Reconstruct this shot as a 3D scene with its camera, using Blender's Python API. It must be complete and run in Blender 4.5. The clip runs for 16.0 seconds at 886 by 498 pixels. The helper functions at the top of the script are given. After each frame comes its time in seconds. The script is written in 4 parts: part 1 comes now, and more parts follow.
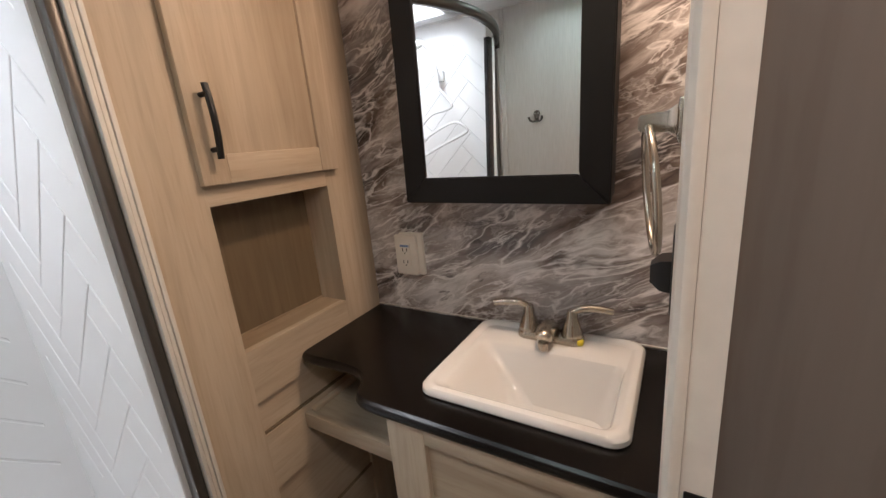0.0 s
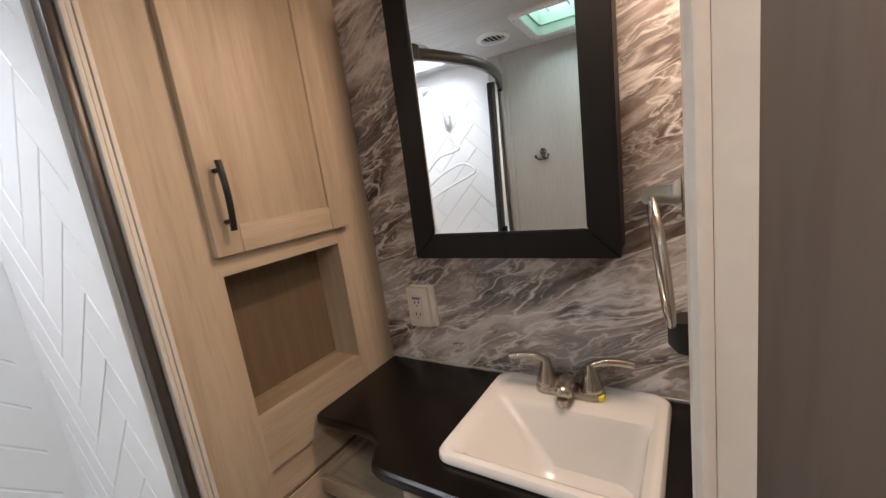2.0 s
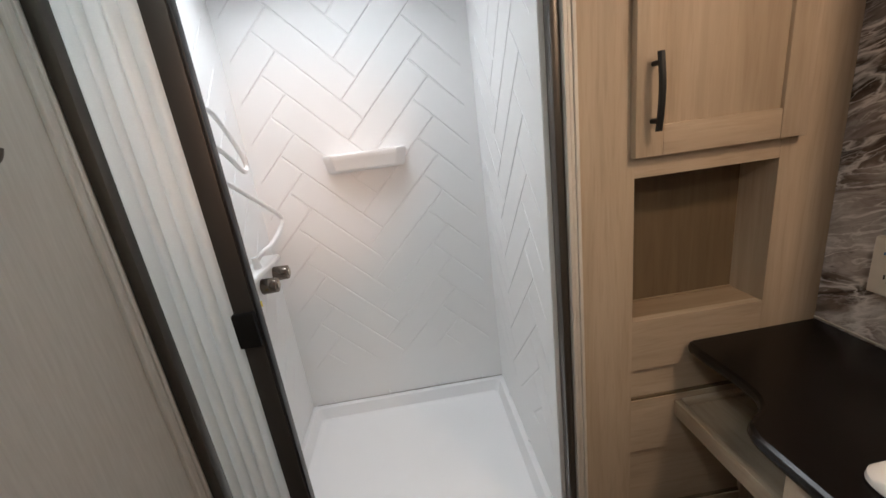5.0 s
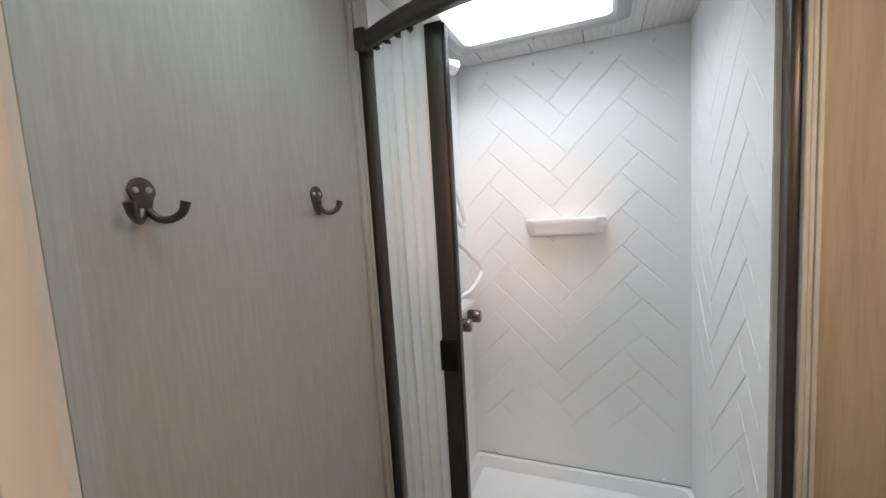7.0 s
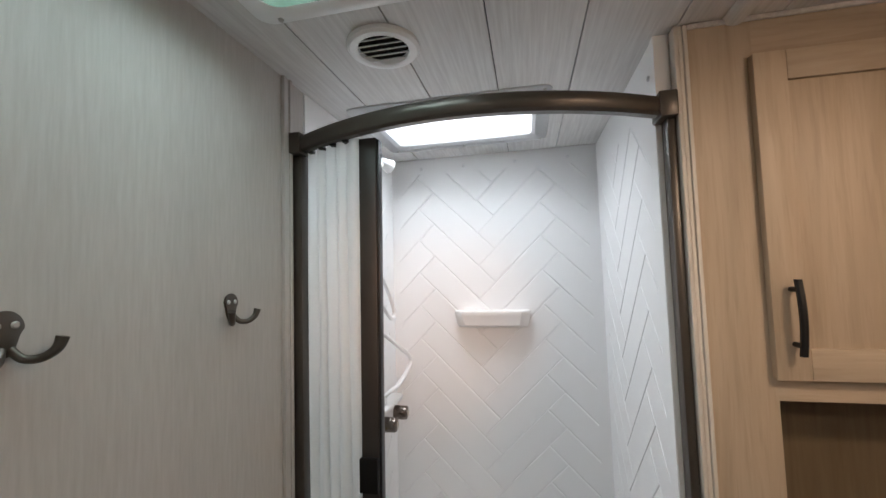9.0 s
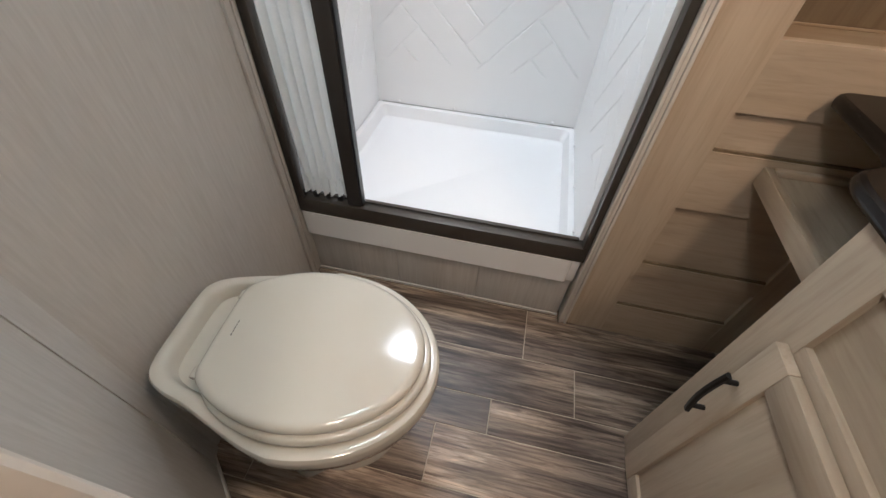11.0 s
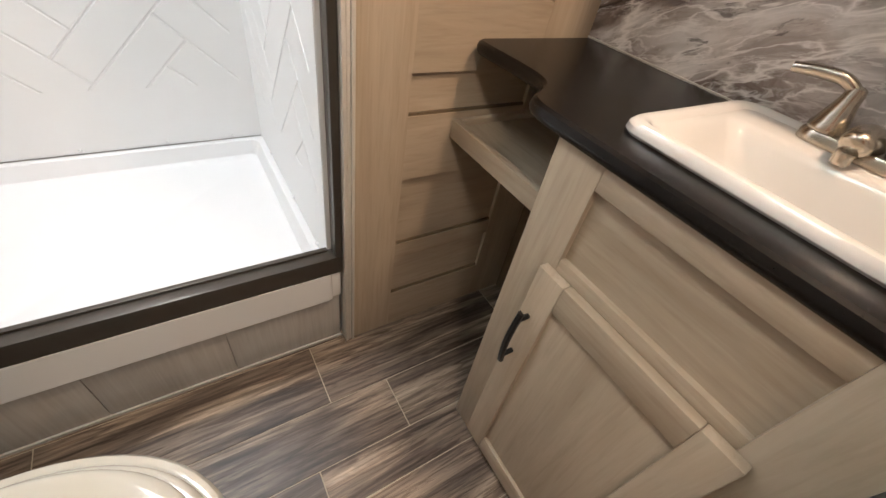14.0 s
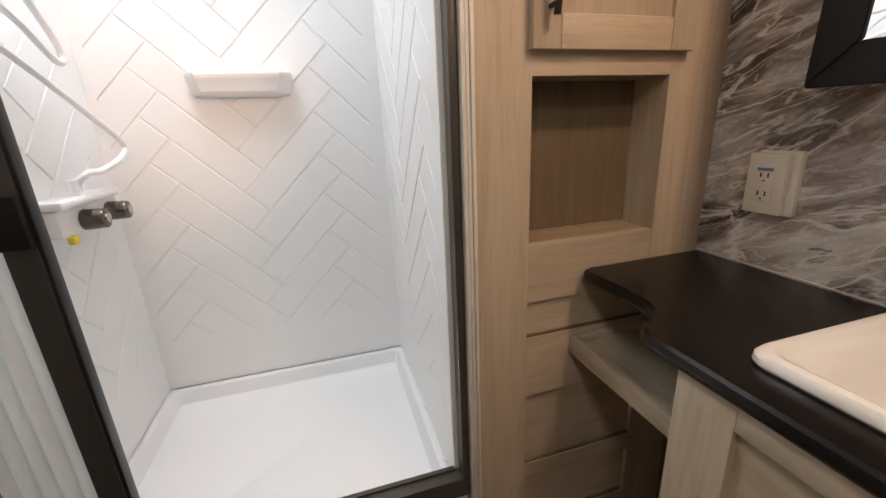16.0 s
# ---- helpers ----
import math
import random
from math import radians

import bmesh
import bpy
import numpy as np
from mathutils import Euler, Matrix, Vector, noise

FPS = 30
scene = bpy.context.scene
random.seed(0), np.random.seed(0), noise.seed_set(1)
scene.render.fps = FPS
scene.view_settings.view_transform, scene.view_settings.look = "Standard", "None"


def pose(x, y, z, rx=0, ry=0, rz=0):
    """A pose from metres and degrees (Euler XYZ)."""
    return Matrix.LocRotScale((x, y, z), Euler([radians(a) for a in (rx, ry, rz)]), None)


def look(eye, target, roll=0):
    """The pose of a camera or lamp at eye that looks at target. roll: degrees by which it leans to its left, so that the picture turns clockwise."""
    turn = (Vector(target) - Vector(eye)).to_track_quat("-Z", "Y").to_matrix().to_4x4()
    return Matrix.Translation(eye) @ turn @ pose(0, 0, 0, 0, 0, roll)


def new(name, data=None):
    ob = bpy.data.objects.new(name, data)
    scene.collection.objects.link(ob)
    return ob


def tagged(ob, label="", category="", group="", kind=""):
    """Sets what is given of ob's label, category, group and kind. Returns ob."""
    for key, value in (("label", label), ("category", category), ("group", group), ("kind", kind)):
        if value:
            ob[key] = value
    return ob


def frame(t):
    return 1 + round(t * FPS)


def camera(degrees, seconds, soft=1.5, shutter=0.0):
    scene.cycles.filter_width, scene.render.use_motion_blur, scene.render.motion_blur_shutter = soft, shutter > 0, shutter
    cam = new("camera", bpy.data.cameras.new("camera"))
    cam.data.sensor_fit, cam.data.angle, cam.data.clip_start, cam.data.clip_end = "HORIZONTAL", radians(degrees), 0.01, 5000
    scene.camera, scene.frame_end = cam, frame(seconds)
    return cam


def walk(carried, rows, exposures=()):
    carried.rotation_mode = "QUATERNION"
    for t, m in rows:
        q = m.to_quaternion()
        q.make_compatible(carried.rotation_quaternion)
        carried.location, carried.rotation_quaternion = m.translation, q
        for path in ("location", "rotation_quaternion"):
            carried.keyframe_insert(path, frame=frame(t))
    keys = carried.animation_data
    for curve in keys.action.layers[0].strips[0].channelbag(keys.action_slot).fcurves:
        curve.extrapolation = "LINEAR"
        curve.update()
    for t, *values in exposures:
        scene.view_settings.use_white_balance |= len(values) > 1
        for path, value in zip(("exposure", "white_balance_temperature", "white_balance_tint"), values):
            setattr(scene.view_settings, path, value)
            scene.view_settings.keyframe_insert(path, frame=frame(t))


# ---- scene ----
cam = camera(96.7, 16.0)
PATH = [
    (0, (0.828, -0.896, 1.368), (-0.187, 0.747, 0.847), -5.3),
    (0.5, (0.831, -0.893, 1.394), (-0.195, 0.764, 0.943), -6.2),
    (1, (0.834, -0.883, 1.414), (-0.182, 0.789, 1.001), -6.8),
    (1.5, (0.833, -0.882, 1.42), (-0.182, 0.794, 1.016), -7.0),
    (2, (0.834, -0.873, 1.427), (-0.246, 0.769, 1.058), -8.2),
    (2.5, (0.836, -0.874, 1.441), (-0.358, 0.694, 1.096), -9.0),
    (3, (0.826, -0.871, 1.436), (-0.525, 0.55, 1.047), -9.2),
    (3.5, (0.812, -0.867, 1.436), (-0.801, 0.233, 1.004), -11.1),
    (4, (0.803, -0.881, 1.47), (-1.025, -0.176, 1.069), -12.4),
    (4.5, (0.789, -0.89, 1.444), (-1.116, -0.505, 0.972), -10.0),
    (4.7, (0.783, -0.9, 1.435), (-1.125, -0.623, 0.902), -8.8),
    (6.8, (0.904, -0.936, 1.439), (-0.952, -1.642, 1.2), -4.5),
    (7, (0.905, -0.933, 1.451), (-0.941, -1.677, 1.256), -3.7),
    (7.5, (0.904, -0.93, 1.48), (-0.933, -1.721, 1.473), -2.1),
    (8, (0.922, -0.932, 1.539), (-0.921, -1.676, 1.757), -1.0),
    (8.5, (0.913, -0.925, 1.552), (-0.989, -1.481, 1.827), -1.5),
    (9, (0.897, -0.915, 1.548), (-1.056, -1.331, 1.67), -1.7),
    (9.5, (0.872, -0.889, 1.485), (-1.07, -1.302, 1.246), -0.5),
    (10, (0.839, -0.881, 1.362), (-0.96, -1.259, 0.575), 1.4),
    (10.2, (0.835, -0.873, 1.297), (-0.853, -1.261, 0.297), 1.7),
    (12.3, (0.825, -0.856, 1.146), (-0.243, -0.882, -0.545), 8.3),
    (12.5, (0.822, -0.858, 1.148), (-0.262, -0.853, -0.532), 8.9),
    (13, (0.813, -0.852, 1.151), (-0.372, -0.713, -0.454), 10.3),
    (13.5, (0.742, -0.849, 1.115), (-0.464, -0.257, -0.366), 16.1),
    (14, (0.695, -0.843, 1.084), (-0.465, 0.091, -0.251), 11.9),
    (14.5, (0.682, -0.84, 1.103), (-0.707, 0.15, 0.059), 5.0),
    (15, (0.685, -0.84, 1.133), (-0.873, 0.175, 0.396), 1.6),
    (15.5, (0.695, -0.844, 1.167), (-1.0, 0.047, 0.591), -0.9),
    (16, (0.725, -0.849, 1.195), (-1.112, -0.32, 0.608), -2.6),
]
EXPOSURES = [(0.0, 0.43, 5750, 11), (3.0, 0.28, 5750, 10), (4.5, 0.0, 5850, 9), (7.0, 0.03, 5750, 8), (9.0, 0.0, 5700, 8), (10.0, 0.22, 5400, 8), (12.3, 1.14, 5750, 8), (13.5, 1.05, 5850, 9), (14.5, 0.9, 6000, 9), (16.0, 0.38, 5950, 10)]
walk(cam, [(t, look(eye, target, roll)) for t, eye, target, roll in PATH], EXPOSURES)

SKY_W, LAMP_W, HALL_W = 7.2, 5.5, 5.3
SKY_GLOW, VENT_GLOW = 3.0, 9.5
LAMP = (0.69, -0.20)
MIR, MIR_TURN, MIR_LEAN = (0.238, 0.712, 1.222, 1.93), 1.5, 0.8
RING = (0.790, -0.34, 1.368)
SWITCH = (-0.21, 1.075)
TOILET, TOILET_TURN = (0.503, -1.190), 4.0
HB_V, HB_N = 1.080, 1.461

# ---------------------------------------------------------------- light
world = bpy.data.worlds.new("world")
scene.world = world
world.use_nodes = True
_nt = world.node_tree
_sky = _nt.nodes.new("ShaderNodeTexSky")
_sky.sky_type, _sky.sun_disc = "NISHITA", False
_sky.sun_elevation, _sky.sun_rotation = radians(50), radians(200)
_nt.links.new(_sky.outputs[0], _nt.nodes["Background"].inputs[0])
_nt.nodes["Background"].inputs[1].default_value = 0.1


def area(name, x, y, z, sx, sy, watts, colour, target=None):
    d = bpy.data.lights.new(name, "AREA")
    d.shape, d.size, d.size_y, d.energy, d.color = "RECTANGLE", sx, sy, watts, colour
    ob = new(name, d)
    ob.matrix_world = look((x, y, z), target or (x, y + 1e-4, z - 1))
    return ob


area("skylight_daylight", -0.415, -1.135, 2.300, 0.30, 0.44, SKY_W, (1.0, 0.972, 0.915))
area("ceiling_lamp_light", LAMP[0], LAMP[1], 2.012, 0.13, 0.13, LAMP_W, (1.0, 0.67, 0.42))
# unseen source, no fixture; fills the vanity front and hall walls through the doorway
area("hall_fill_light", 1.27, -1.00, 2.0, 0.2, 0.2, HALL_W, (1.0, 0.78, 0.58))
# added unseen spot: warm patch through the doorway on the shower's back wall
_spot = bpy.data.lights.new("added_patch_spot", "SPOT")
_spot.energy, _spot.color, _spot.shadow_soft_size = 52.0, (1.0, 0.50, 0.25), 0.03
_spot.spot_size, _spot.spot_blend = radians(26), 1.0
new("added_patch_spot", _spot).matrix_world = look((1.60, -0.72, 1.80), (-0.778, -1.33, 1.34))


# ---------------------------------------------------------------- materials
def shader(name, rough=0.5, metal=0.0, spec=0.5):
    m = bpy.data.materials.new(name)
    m.use_nodes = True
    b = m.node_tree.nodes["Principled BSDF"]
    b.inputs["Roughness"].default_value = rough
    b.inputs["Metallic"].default_value = metal
    b.inputs["Specular IOR Level"].default_value = spec
    return m, m.node_tree, b


def node(nt, kind, **vals):
    n = nt.nodes.new(kind)
    for k, v in vals.items():
        n.inputs[k].default_value = v
    return n


def coords(nt, scale=(1, 1, 1), rot=(0, 0, 0), kind="Object"):
    tc = nt.nodes.new("ShaderNodeTexCoord")
    mp = nt.nodes.new("ShaderNodeMapping")
    mp.inputs["Scale"].default_value = scale
    mp.inputs["Rotation"].default_value = [radians(a) for a in rot]
    nt.links.new(tc.outputs[kind], mp.inputs["Vector"])
    return mp.outputs[0]


def ramp(nt, fac, stops):
    r = nt.nodes.new("ShaderNodeValToRGB")
    e = r.color_ramp.elements
    while len(e) < len(stops):
        e.new(0.5)
    for i, (p, c) in enumerate(stops):
        e[i].position, e[i].color = p, (*c, 1) if len(c) == 3 else c
    nt.links.new(fac, r.inputs[0])
    return r.outputs[0]


def mix(nt, fac, a, b, mode="MIX"):
    n = nt.nodes.new("ShaderNodeMix")
    n.data_type, n.blend_type = "RGBA", mode
    for sock, v in ((n.inputs[0], fac), (n.inputs[6], a), (n.inputs[7], b)):
        if hasattr(v, "links"):
            nt.links.new(v, sock)
        else:
            sock.default_value = v if isinstance(v, float) else (*v, 1)
    return n.outputs[2]


def bump(nt, b, height, strength, dist=0.002):
    n = node(nt, "ShaderNodeBump", Strength=strength, Distance=dist)
    nt.links.new(height, n.inputs["Height"])
    nt.links.new(n.outputs[0], b.inputs["Normal"])


def plain(name, col, rough=0.5, metal=0.0, vary=0.06, scale=30.0, bumps=0.05, spec=0.5, coat=0.0, fine=0.93):
    m, nt, b = shader(name, rough, metal, spec)
    v = coords(nt)
    n1 = node(nt, "ShaderNodeTexNoise", Scale=scale, Detail=5.0)
    n2 = node(nt, "ShaderNodeTexNoise", Scale=3.0, Detail=3.0)
    for n in (n1, n2):
        nt.links.new(v, n.inputs["Vector"])
    lo, hi = [c * (1 - vary) for c in col], [min(1, c * (1 + vary)) for c in col]
    c1 = ramp(nt, n2.outputs[0], [(0.3, lo), (0.7, hi)])
    c2 = ramp(nt, n1.outputs[0], [(0.3, (fine,) * 3), (0.7, (1.0,) * 3)])
    nt.links.new(mix(nt, 1.0, c1, c2, "MULTIPLY"), b.inputs["Base Color"])
    r = nt.nodes.new("ShaderNodeMapRange")
    r.inputs["To Min"].default_value, r.inputs["To Max"].default_value = rough * 0.85, min(1, rough * 1.15)
    nt.links.new(n1.outputs[0], r.inputs[0])
    nt.links.new(r.outputs[0], b.inputs["Roughness"])
    if bumps:
        bump(nt, b, n1.outputs[0], bumps)
    b.inputs["Coat Weight"].default_value = coat
    return m


def wood(name, dark, light, grain=(30, 30, 2), rough=0.5, bumps=0.15, contrast=(0.35, 0.68), island=False):
    m, nt, b = shader(name, rough)
    v = coords(nt, grain)
    if island:
        oi = nt.nodes.new("ShaderNodeObjectInfo")
        add = nt.nodes.new("ShaderNodeVectorMath")
        sc = nt.nodes.new("ShaderNodeMath")
        sc.operation = "MULTIPLY"
        sc.inputs[1].default_value = 37.0
        nt.links.new(oi.outputs["Random"], sc.inputs[0])
        nt.links.new(v, add.inputs[0])
        nt.links.new(sc.outputs[0], add.inputs[1])
        v = add.outputs[0]
    n1 = node(nt, "ShaderNodeTexNoise", Scale=1.0, Detail=8.0, Roughness=0.62, Distortion=0.6)
    n2 = node(nt, "ShaderNodeTexNoise", Scale=0.12, Detail=3.0, Distortion=1.2)
    n3 = node(nt, "ShaderNodeTexNoise", Scale=4.0, Detail=4.0)
    for n in (n1, n2, n3):
        nt.links.new(v, n.inputs["Vector"])
    c1 = ramp(nt, n1.outputs[0], [(contrast[0], dark), (contrast[1], light)])
    c2 = ramp(nt, n2.outputs[0], [(0.38, (0.80, 0.79, 0.78)), (0.62, (1.0, 1.0, 1.0))])
    c3 = ramp(nt, n3.outputs[0], [(0.36, (0.93, 0.92, 0.91)), (0.48, (1.0, 1.0, 1.0))])
    col = mix(nt, 1.0, mix(nt, 1.0, c1, c2, "MULTIPLY"), c3, "MULTIPLY")
    if island:
        k = nt.nodes.new("ShaderNodeMapRange")
        k.inputs["To Min"].default_value, k.inputs["To Max"].default_value = 0.72, 1.12
        nt.links.new(oi.outputs["Random"], k.inputs[0])
        hs = nt.nodes.new("ShaderNodeHueSaturation")
        nt.links.new(k.outputs[0], hs.inputs["Value"])
        nt.links.new(col, hs.inputs["Color"])
        col = hs.outputs[0]
    nt.links.new(col, b.inputs["Base Color"])
    bump(nt, b, n3.outputs[0], bumps, 0.001)
    return m


def plank_material(name):
    """Printed wood-look tile: broad bands, dark figure and fine grain along the plank, shifted from tile to tile."""
    m, nt, b = shader(name, 0.40)
    oi = nt.nodes.new("ShaderNodeObjectInfo")
    sc = nt.nodes.new("ShaderNodeMath")
    sc.operation = "MULTIPLY"
    sc.inputs[1].default_value = 53.0
    nt.links.new(oi.outputs["Random"], sc.inputs[0])

    def layer(scale, **k):
        add = nt.nodes.new("ShaderNodeVectorMath")
        nt.links.new(coords(nt, scale), add.inputs[0])
        nt.links.new(sc.outputs[0], add.inputs[1])
        n = node(nt, "ShaderNodeTexNoise", **k)
        nt.links.new(add.outputs[0], n.inputs["Vector"])
        return n.outputs[0]

    wide = layer((15, 1.5, 15), Scale=1.0, Detail=5.0, Roughness=0.6, Distortion=1.1)
    fine = layer((120, 4.5, 120), Scale=1.0, Detail=5.0, Roughness=0.65, Distortion=0.4)
    figure = layer((52, 3.0, 52), Scale=1.0, Detail=6.0, Roughness=0.6, Distortion=1.5)
    cloud = layer((5, 2.4, 5), Scale=1.0, Detail=2.0)
    col = ramp(nt, wide, [(0.36, (0.085, 0.064, 0.053)), (0.45, (0.175, 0.134, 0.106)), (0.53, (0.26, 0.204, 0.160)), (0.61, (0.42, 0.34, 0.265))])
    col = mix(nt, 1.0, col, ramp(nt, fine, [(0.40, (0.58, 0.55, 0.53)), (0.52, (1.10, 1.10, 1.10))]), "MULTIPLY")
    col = mix(nt, 1.0, col, ramp(nt, figure, [(0.40, (0.50, 0.46, 0.44)), (0.47, (1.0, 1.0, 1.0)), (0.56, (1.0, 1.0, 1.0)), (0.64, (1.45, 1.42, 1.38))]), "MULTIPLY")
    col = mix(nt, 1.0, col, ramp(nt, cloud, [(0.34, (0.76, 0.76, 0.77)), (0.62, (1.06, 1.05, 1.03))]), "MULTIPLY")
    k = nt.nodes.new("ShaderNodeMapRange")
    k.inputs["To Min"].default_value, k.inputs["To Max"].default_value = 0.78, 1.22
    nt.links.new(oi.outputs["Random"], k.inputs[0])
    hs = nt.nodes.new("ShaderNodeHueSaturation")
    nt.links.new(k.outputs[0], hs.inputs["Value"])
    nt.links.new(col, hs.inputs["Color"])
    nt.links.new(hs.outputs[0], b.inputs["Base Color"])
    bump(nt, b, fine, 0.12, 0.001)
    return m


def marble(name):
    m, nt, b = shader(name, 0.32)
    v = coords(nt, (1, 1, 1), (0, 24, 0))
    mp = nt.nodes.new("ShaderNodeMapping")
    mp.inputs["Scale"].default_value = (1.0, 1.0, 2.7)
    nt.links.new(v, mp.inputs[0])
    warp = node(nt, "ShaderNodeTexNoise", Scale=2.6, Detail=4.0)
    nt.links.new(mp.outputs[0], warp.inputs["Vector"])
    sub = nt.nodes.new("ShaderNodeVectorMath")
    sub.operation = "MULTIPLY_ADD"
    sub.inputs[1].default_value = (0.38, 0.38, 0.38)
    nt.links.new(warp.outputs["Color"], sub.inputs[0])
    nt.links.new(mp.outputs[0], sub.inputs[2])
    w = sub.outputs[0]
    big = node(nt, "ShaderNodeTexNoise", Scale=2.4, Detail=8.0, Roughness=0.60, Distortion=1.1)
    nt.links.new(w, big.inputs["Vector"])
    col = ramp(nt, big.outputs[0], [(0.36, (0.038, 0.026, 0.022)), (0.44, (0.170, 0.126, 0.106)), (0.53, (0.37, 0.315, 0.29)), (0.64, (0.74, 0.70, 0.68))])
    tone = node(nt, "ShaderNodeTexNoise", Scale=2.0, Detail=3.0)
    nt.links.new(w, tone.inputs["Vector"])
    col = mix(nt, ramp(nt, tone.outputs[0], [(0.45, (0, 0, 0)), (0.65, (0.6,) * 3)]), col, (0.31, 0.295, 0.31))
    # dark ragged blotches
    sp = node(nt, "ShaderNodeTexNoise", Scale=13.0, Detail=7.0, Roughness=0.68)
    nt.links.new(w, sp.inputs["Vector"])
    col = mix(nt, ramp(nt, sp.outputs[0], [(0.60, (0, 0, 0)), (0.66, (0.7,) * 3)]), col, (0.055, 0.042, 0.045))
    # pale ragged veins, drawn out along the slant
    streak = nt.nodes.new("ShaderNodeMapping")
    streak.inputs["Scale"].default_value = (0.75, 1.0, 1.25)
    nt.links.new(w, streak.inputs[0])
    for sc, width, k, dis, rr in ((1.2, 0.014, 0.95, 0.4, 0.50), (2.0, 0.012, 0.9, 0.4, 0.50), (3.0, 0.012, 0.8, 0.3, 0.53), (4.6, 0.014, 0.5, 0.3, 0.58), (8.0, 0.030, 0.25, 0.2, 0.6)):
        n = node(nt, "ShaderNodeTexNoise", Scale=sc, Detail=7.0, Roughness=rr, Distortion=dis)
        nt.links.new(streak.outputs[0], n.inputs["Vector"])
        d = nt.nodes.new("ShaderNodeMath")
        d.operation = "SUBTRACT"
        d.inputs[1].default_value = 0.5
        nt.links.new(n.outputs[0], d.inputs[0])
        a = nt.nodes.new("ShaderNodeMath")
        a.operation = "ABSOLUTE"
        nt.links.new(d.outputs[0], a.inputs[0])
        f = ramp(nt, a.outputs[0], [(0.0, (k,) * 3), (width, (0, 0, 0))])
        col = mix(nt, f, col, (0.86, 0.82, 0.80))
    nt.links.new(col, b.inputs["Base Color"])
    bump(nt, b, sp.outputs[0], 0.04)
    return m


def streaks(name, lo, hi, scale=(140, 140, 5), rough=0.55, wide=(0.86, 1.0)):
    """Printed fabric-like wall board with fine upright streaks."""
    m, nt, b = shader(name, rough)
    v = coords(nt, scale)
    n1 = node(nt, "ShaderNodeTexNoise", Scale=1.0, Detail=4.0, Roughness=0.6)
    n2 = node(nt, "ShaderNodeTexNoise", Scale=0.05, Detail=3.0)
    for n in (n1, n2):
        nt.links.new(v, n.inputs["Vector"])
    c = mix(nt, 1.0, ramp(nt, n1.outputs[0], [(0.32, lo), (0.66, hi)]), ramp(nt, n2.outputs[0], [(0.3, (wide[0],) * 3), (0.7, (wide[1],) * 3)]), "MULTIPLY")
    nt.links.new(c, b.inputs["Base Color"])
    bump(nt, b, n1.outputs[0], 0.05, 0.001)
    return m


def glow(name, col, strength):
    m, nt, b = shader(name, 0.4)
    b.inputs["Base Color"].default_value = (*col, 1)
    b.inputs["Emission Color"].default_value = (*col, 1)
    b.inputs["Emission Strength"].default_value = strength
    return m


def clear_glass(name):
    m, nt, b = shader(name, 0.0, 1.0)
    b.inputs["Base Color"].default_value = (0.94, 0.955, 0.95, 1)
    return m


OAK = wood("whitewashed_oak", (0.462, 0.372, 0.270), (0.560, 0.468, 0.358))
OAK_FLAT = wood("whitewashed_oak_crossgrain", (0.462, 0.372, 0.270), (0.560, 0.468, 0.358), grain=(3, 30, 30))
OAK_SIDE = wood("whitewashed_oak_rail", (0.462, 0.372, 0.270), (0.560, 0.468, 0.358), grain=(30, 3, 30))
# browner oak, with the cubby's and under-shelf shade put into its colour
OAK_SHADED = wood("brown_oak_shaded", (0.145, 0.107, 0.064), (0.195, 0.147, 0.090))
# same oak darkened for the weaker light on the cubby's floor and top
OAK_HALF_SHADED = wood("oak_cubby_half_shaded", (0.30, 0.225, 0.148), (0.37, 0.285, 0.195), grain=(30, 3, 30))
MARBLE = marble("brown_grey_marble_board")
WHITE = plain("white_acrylic", (0.845, 0.85, 0.855), 0.30, vary=0.008, bumps=0.0, fine=0.995)
PAN = plain("white_shower_pan", (0.85, 0.855, 0.87), 0.22, vary=0.008, bumps=0.0, fine=0.995)
FABRIC = plain("white_pleated_fabric", (0.86, 0.87, 0.86), 0.8, vary=0.02, scale=300, bumps=0.06)
_nt = FABRIC.node_tree
_tr = node(_nt, "ShaderNodeBsdfTranslucent", Color=(0.88, 0.90, 0.90, 1.0))
_mx = node(_nt, "ShaderNodeMixShader", Fac=0.45)
_nt.links.new(_nt.nodes["Principled BSDF"].outputs[0], _mx.inputs[1])
_nt.links.new(_tr.outputs[0], _mx.inputs[2])
_nt.links.new(_mx.outputs[0], _nt.nodes["Material Output"].inputs["Surface"])
BRONZE = plain("dark_bronze_metal", (0.085, 0.075, 0.065), 0.33, 0.45, vary=0.05, bumps=0.01)
BLACK = plain("black_plastic", (0.012, 0.012, 0.013), 0.35, vary=0.1, bumps=0.02)
LATCH = plain("dull_black_plastic", (0.004, 0.004, 0.004), 0.6, vary=0.1, bumps=0.02, spec=0.25)
BLACK_PULL = plain("matt_black_metal", (0.015, 0.015, 0.016), 0.4, 0.3, vary=0.1, bumps=0.02)
FRAME_BLACK = plain("black_painted_frame", (0.008, 0.0075, 0.0075), 0.42, vary=0.1, scale=80, bumps=0.05, spec=0.25)
POST = plain("charcoal_metal", (0.038, 0.035, 0.033), 0.48, 0.2, vary=0.05, bumps=0.01)
COUNTER = plain("dark_brown_laminate", (0.0045, 0.0034, 0.0030), 0.26, vary=0.04, scale=260, bumps=0.0, spec=0.34, fine=0.98)
NICKEL = plain("brushed_nickel", (0.50, 0.455, 0.39), 0.24, 1.0, vary=0.05, scale=120, bumps=0.02)
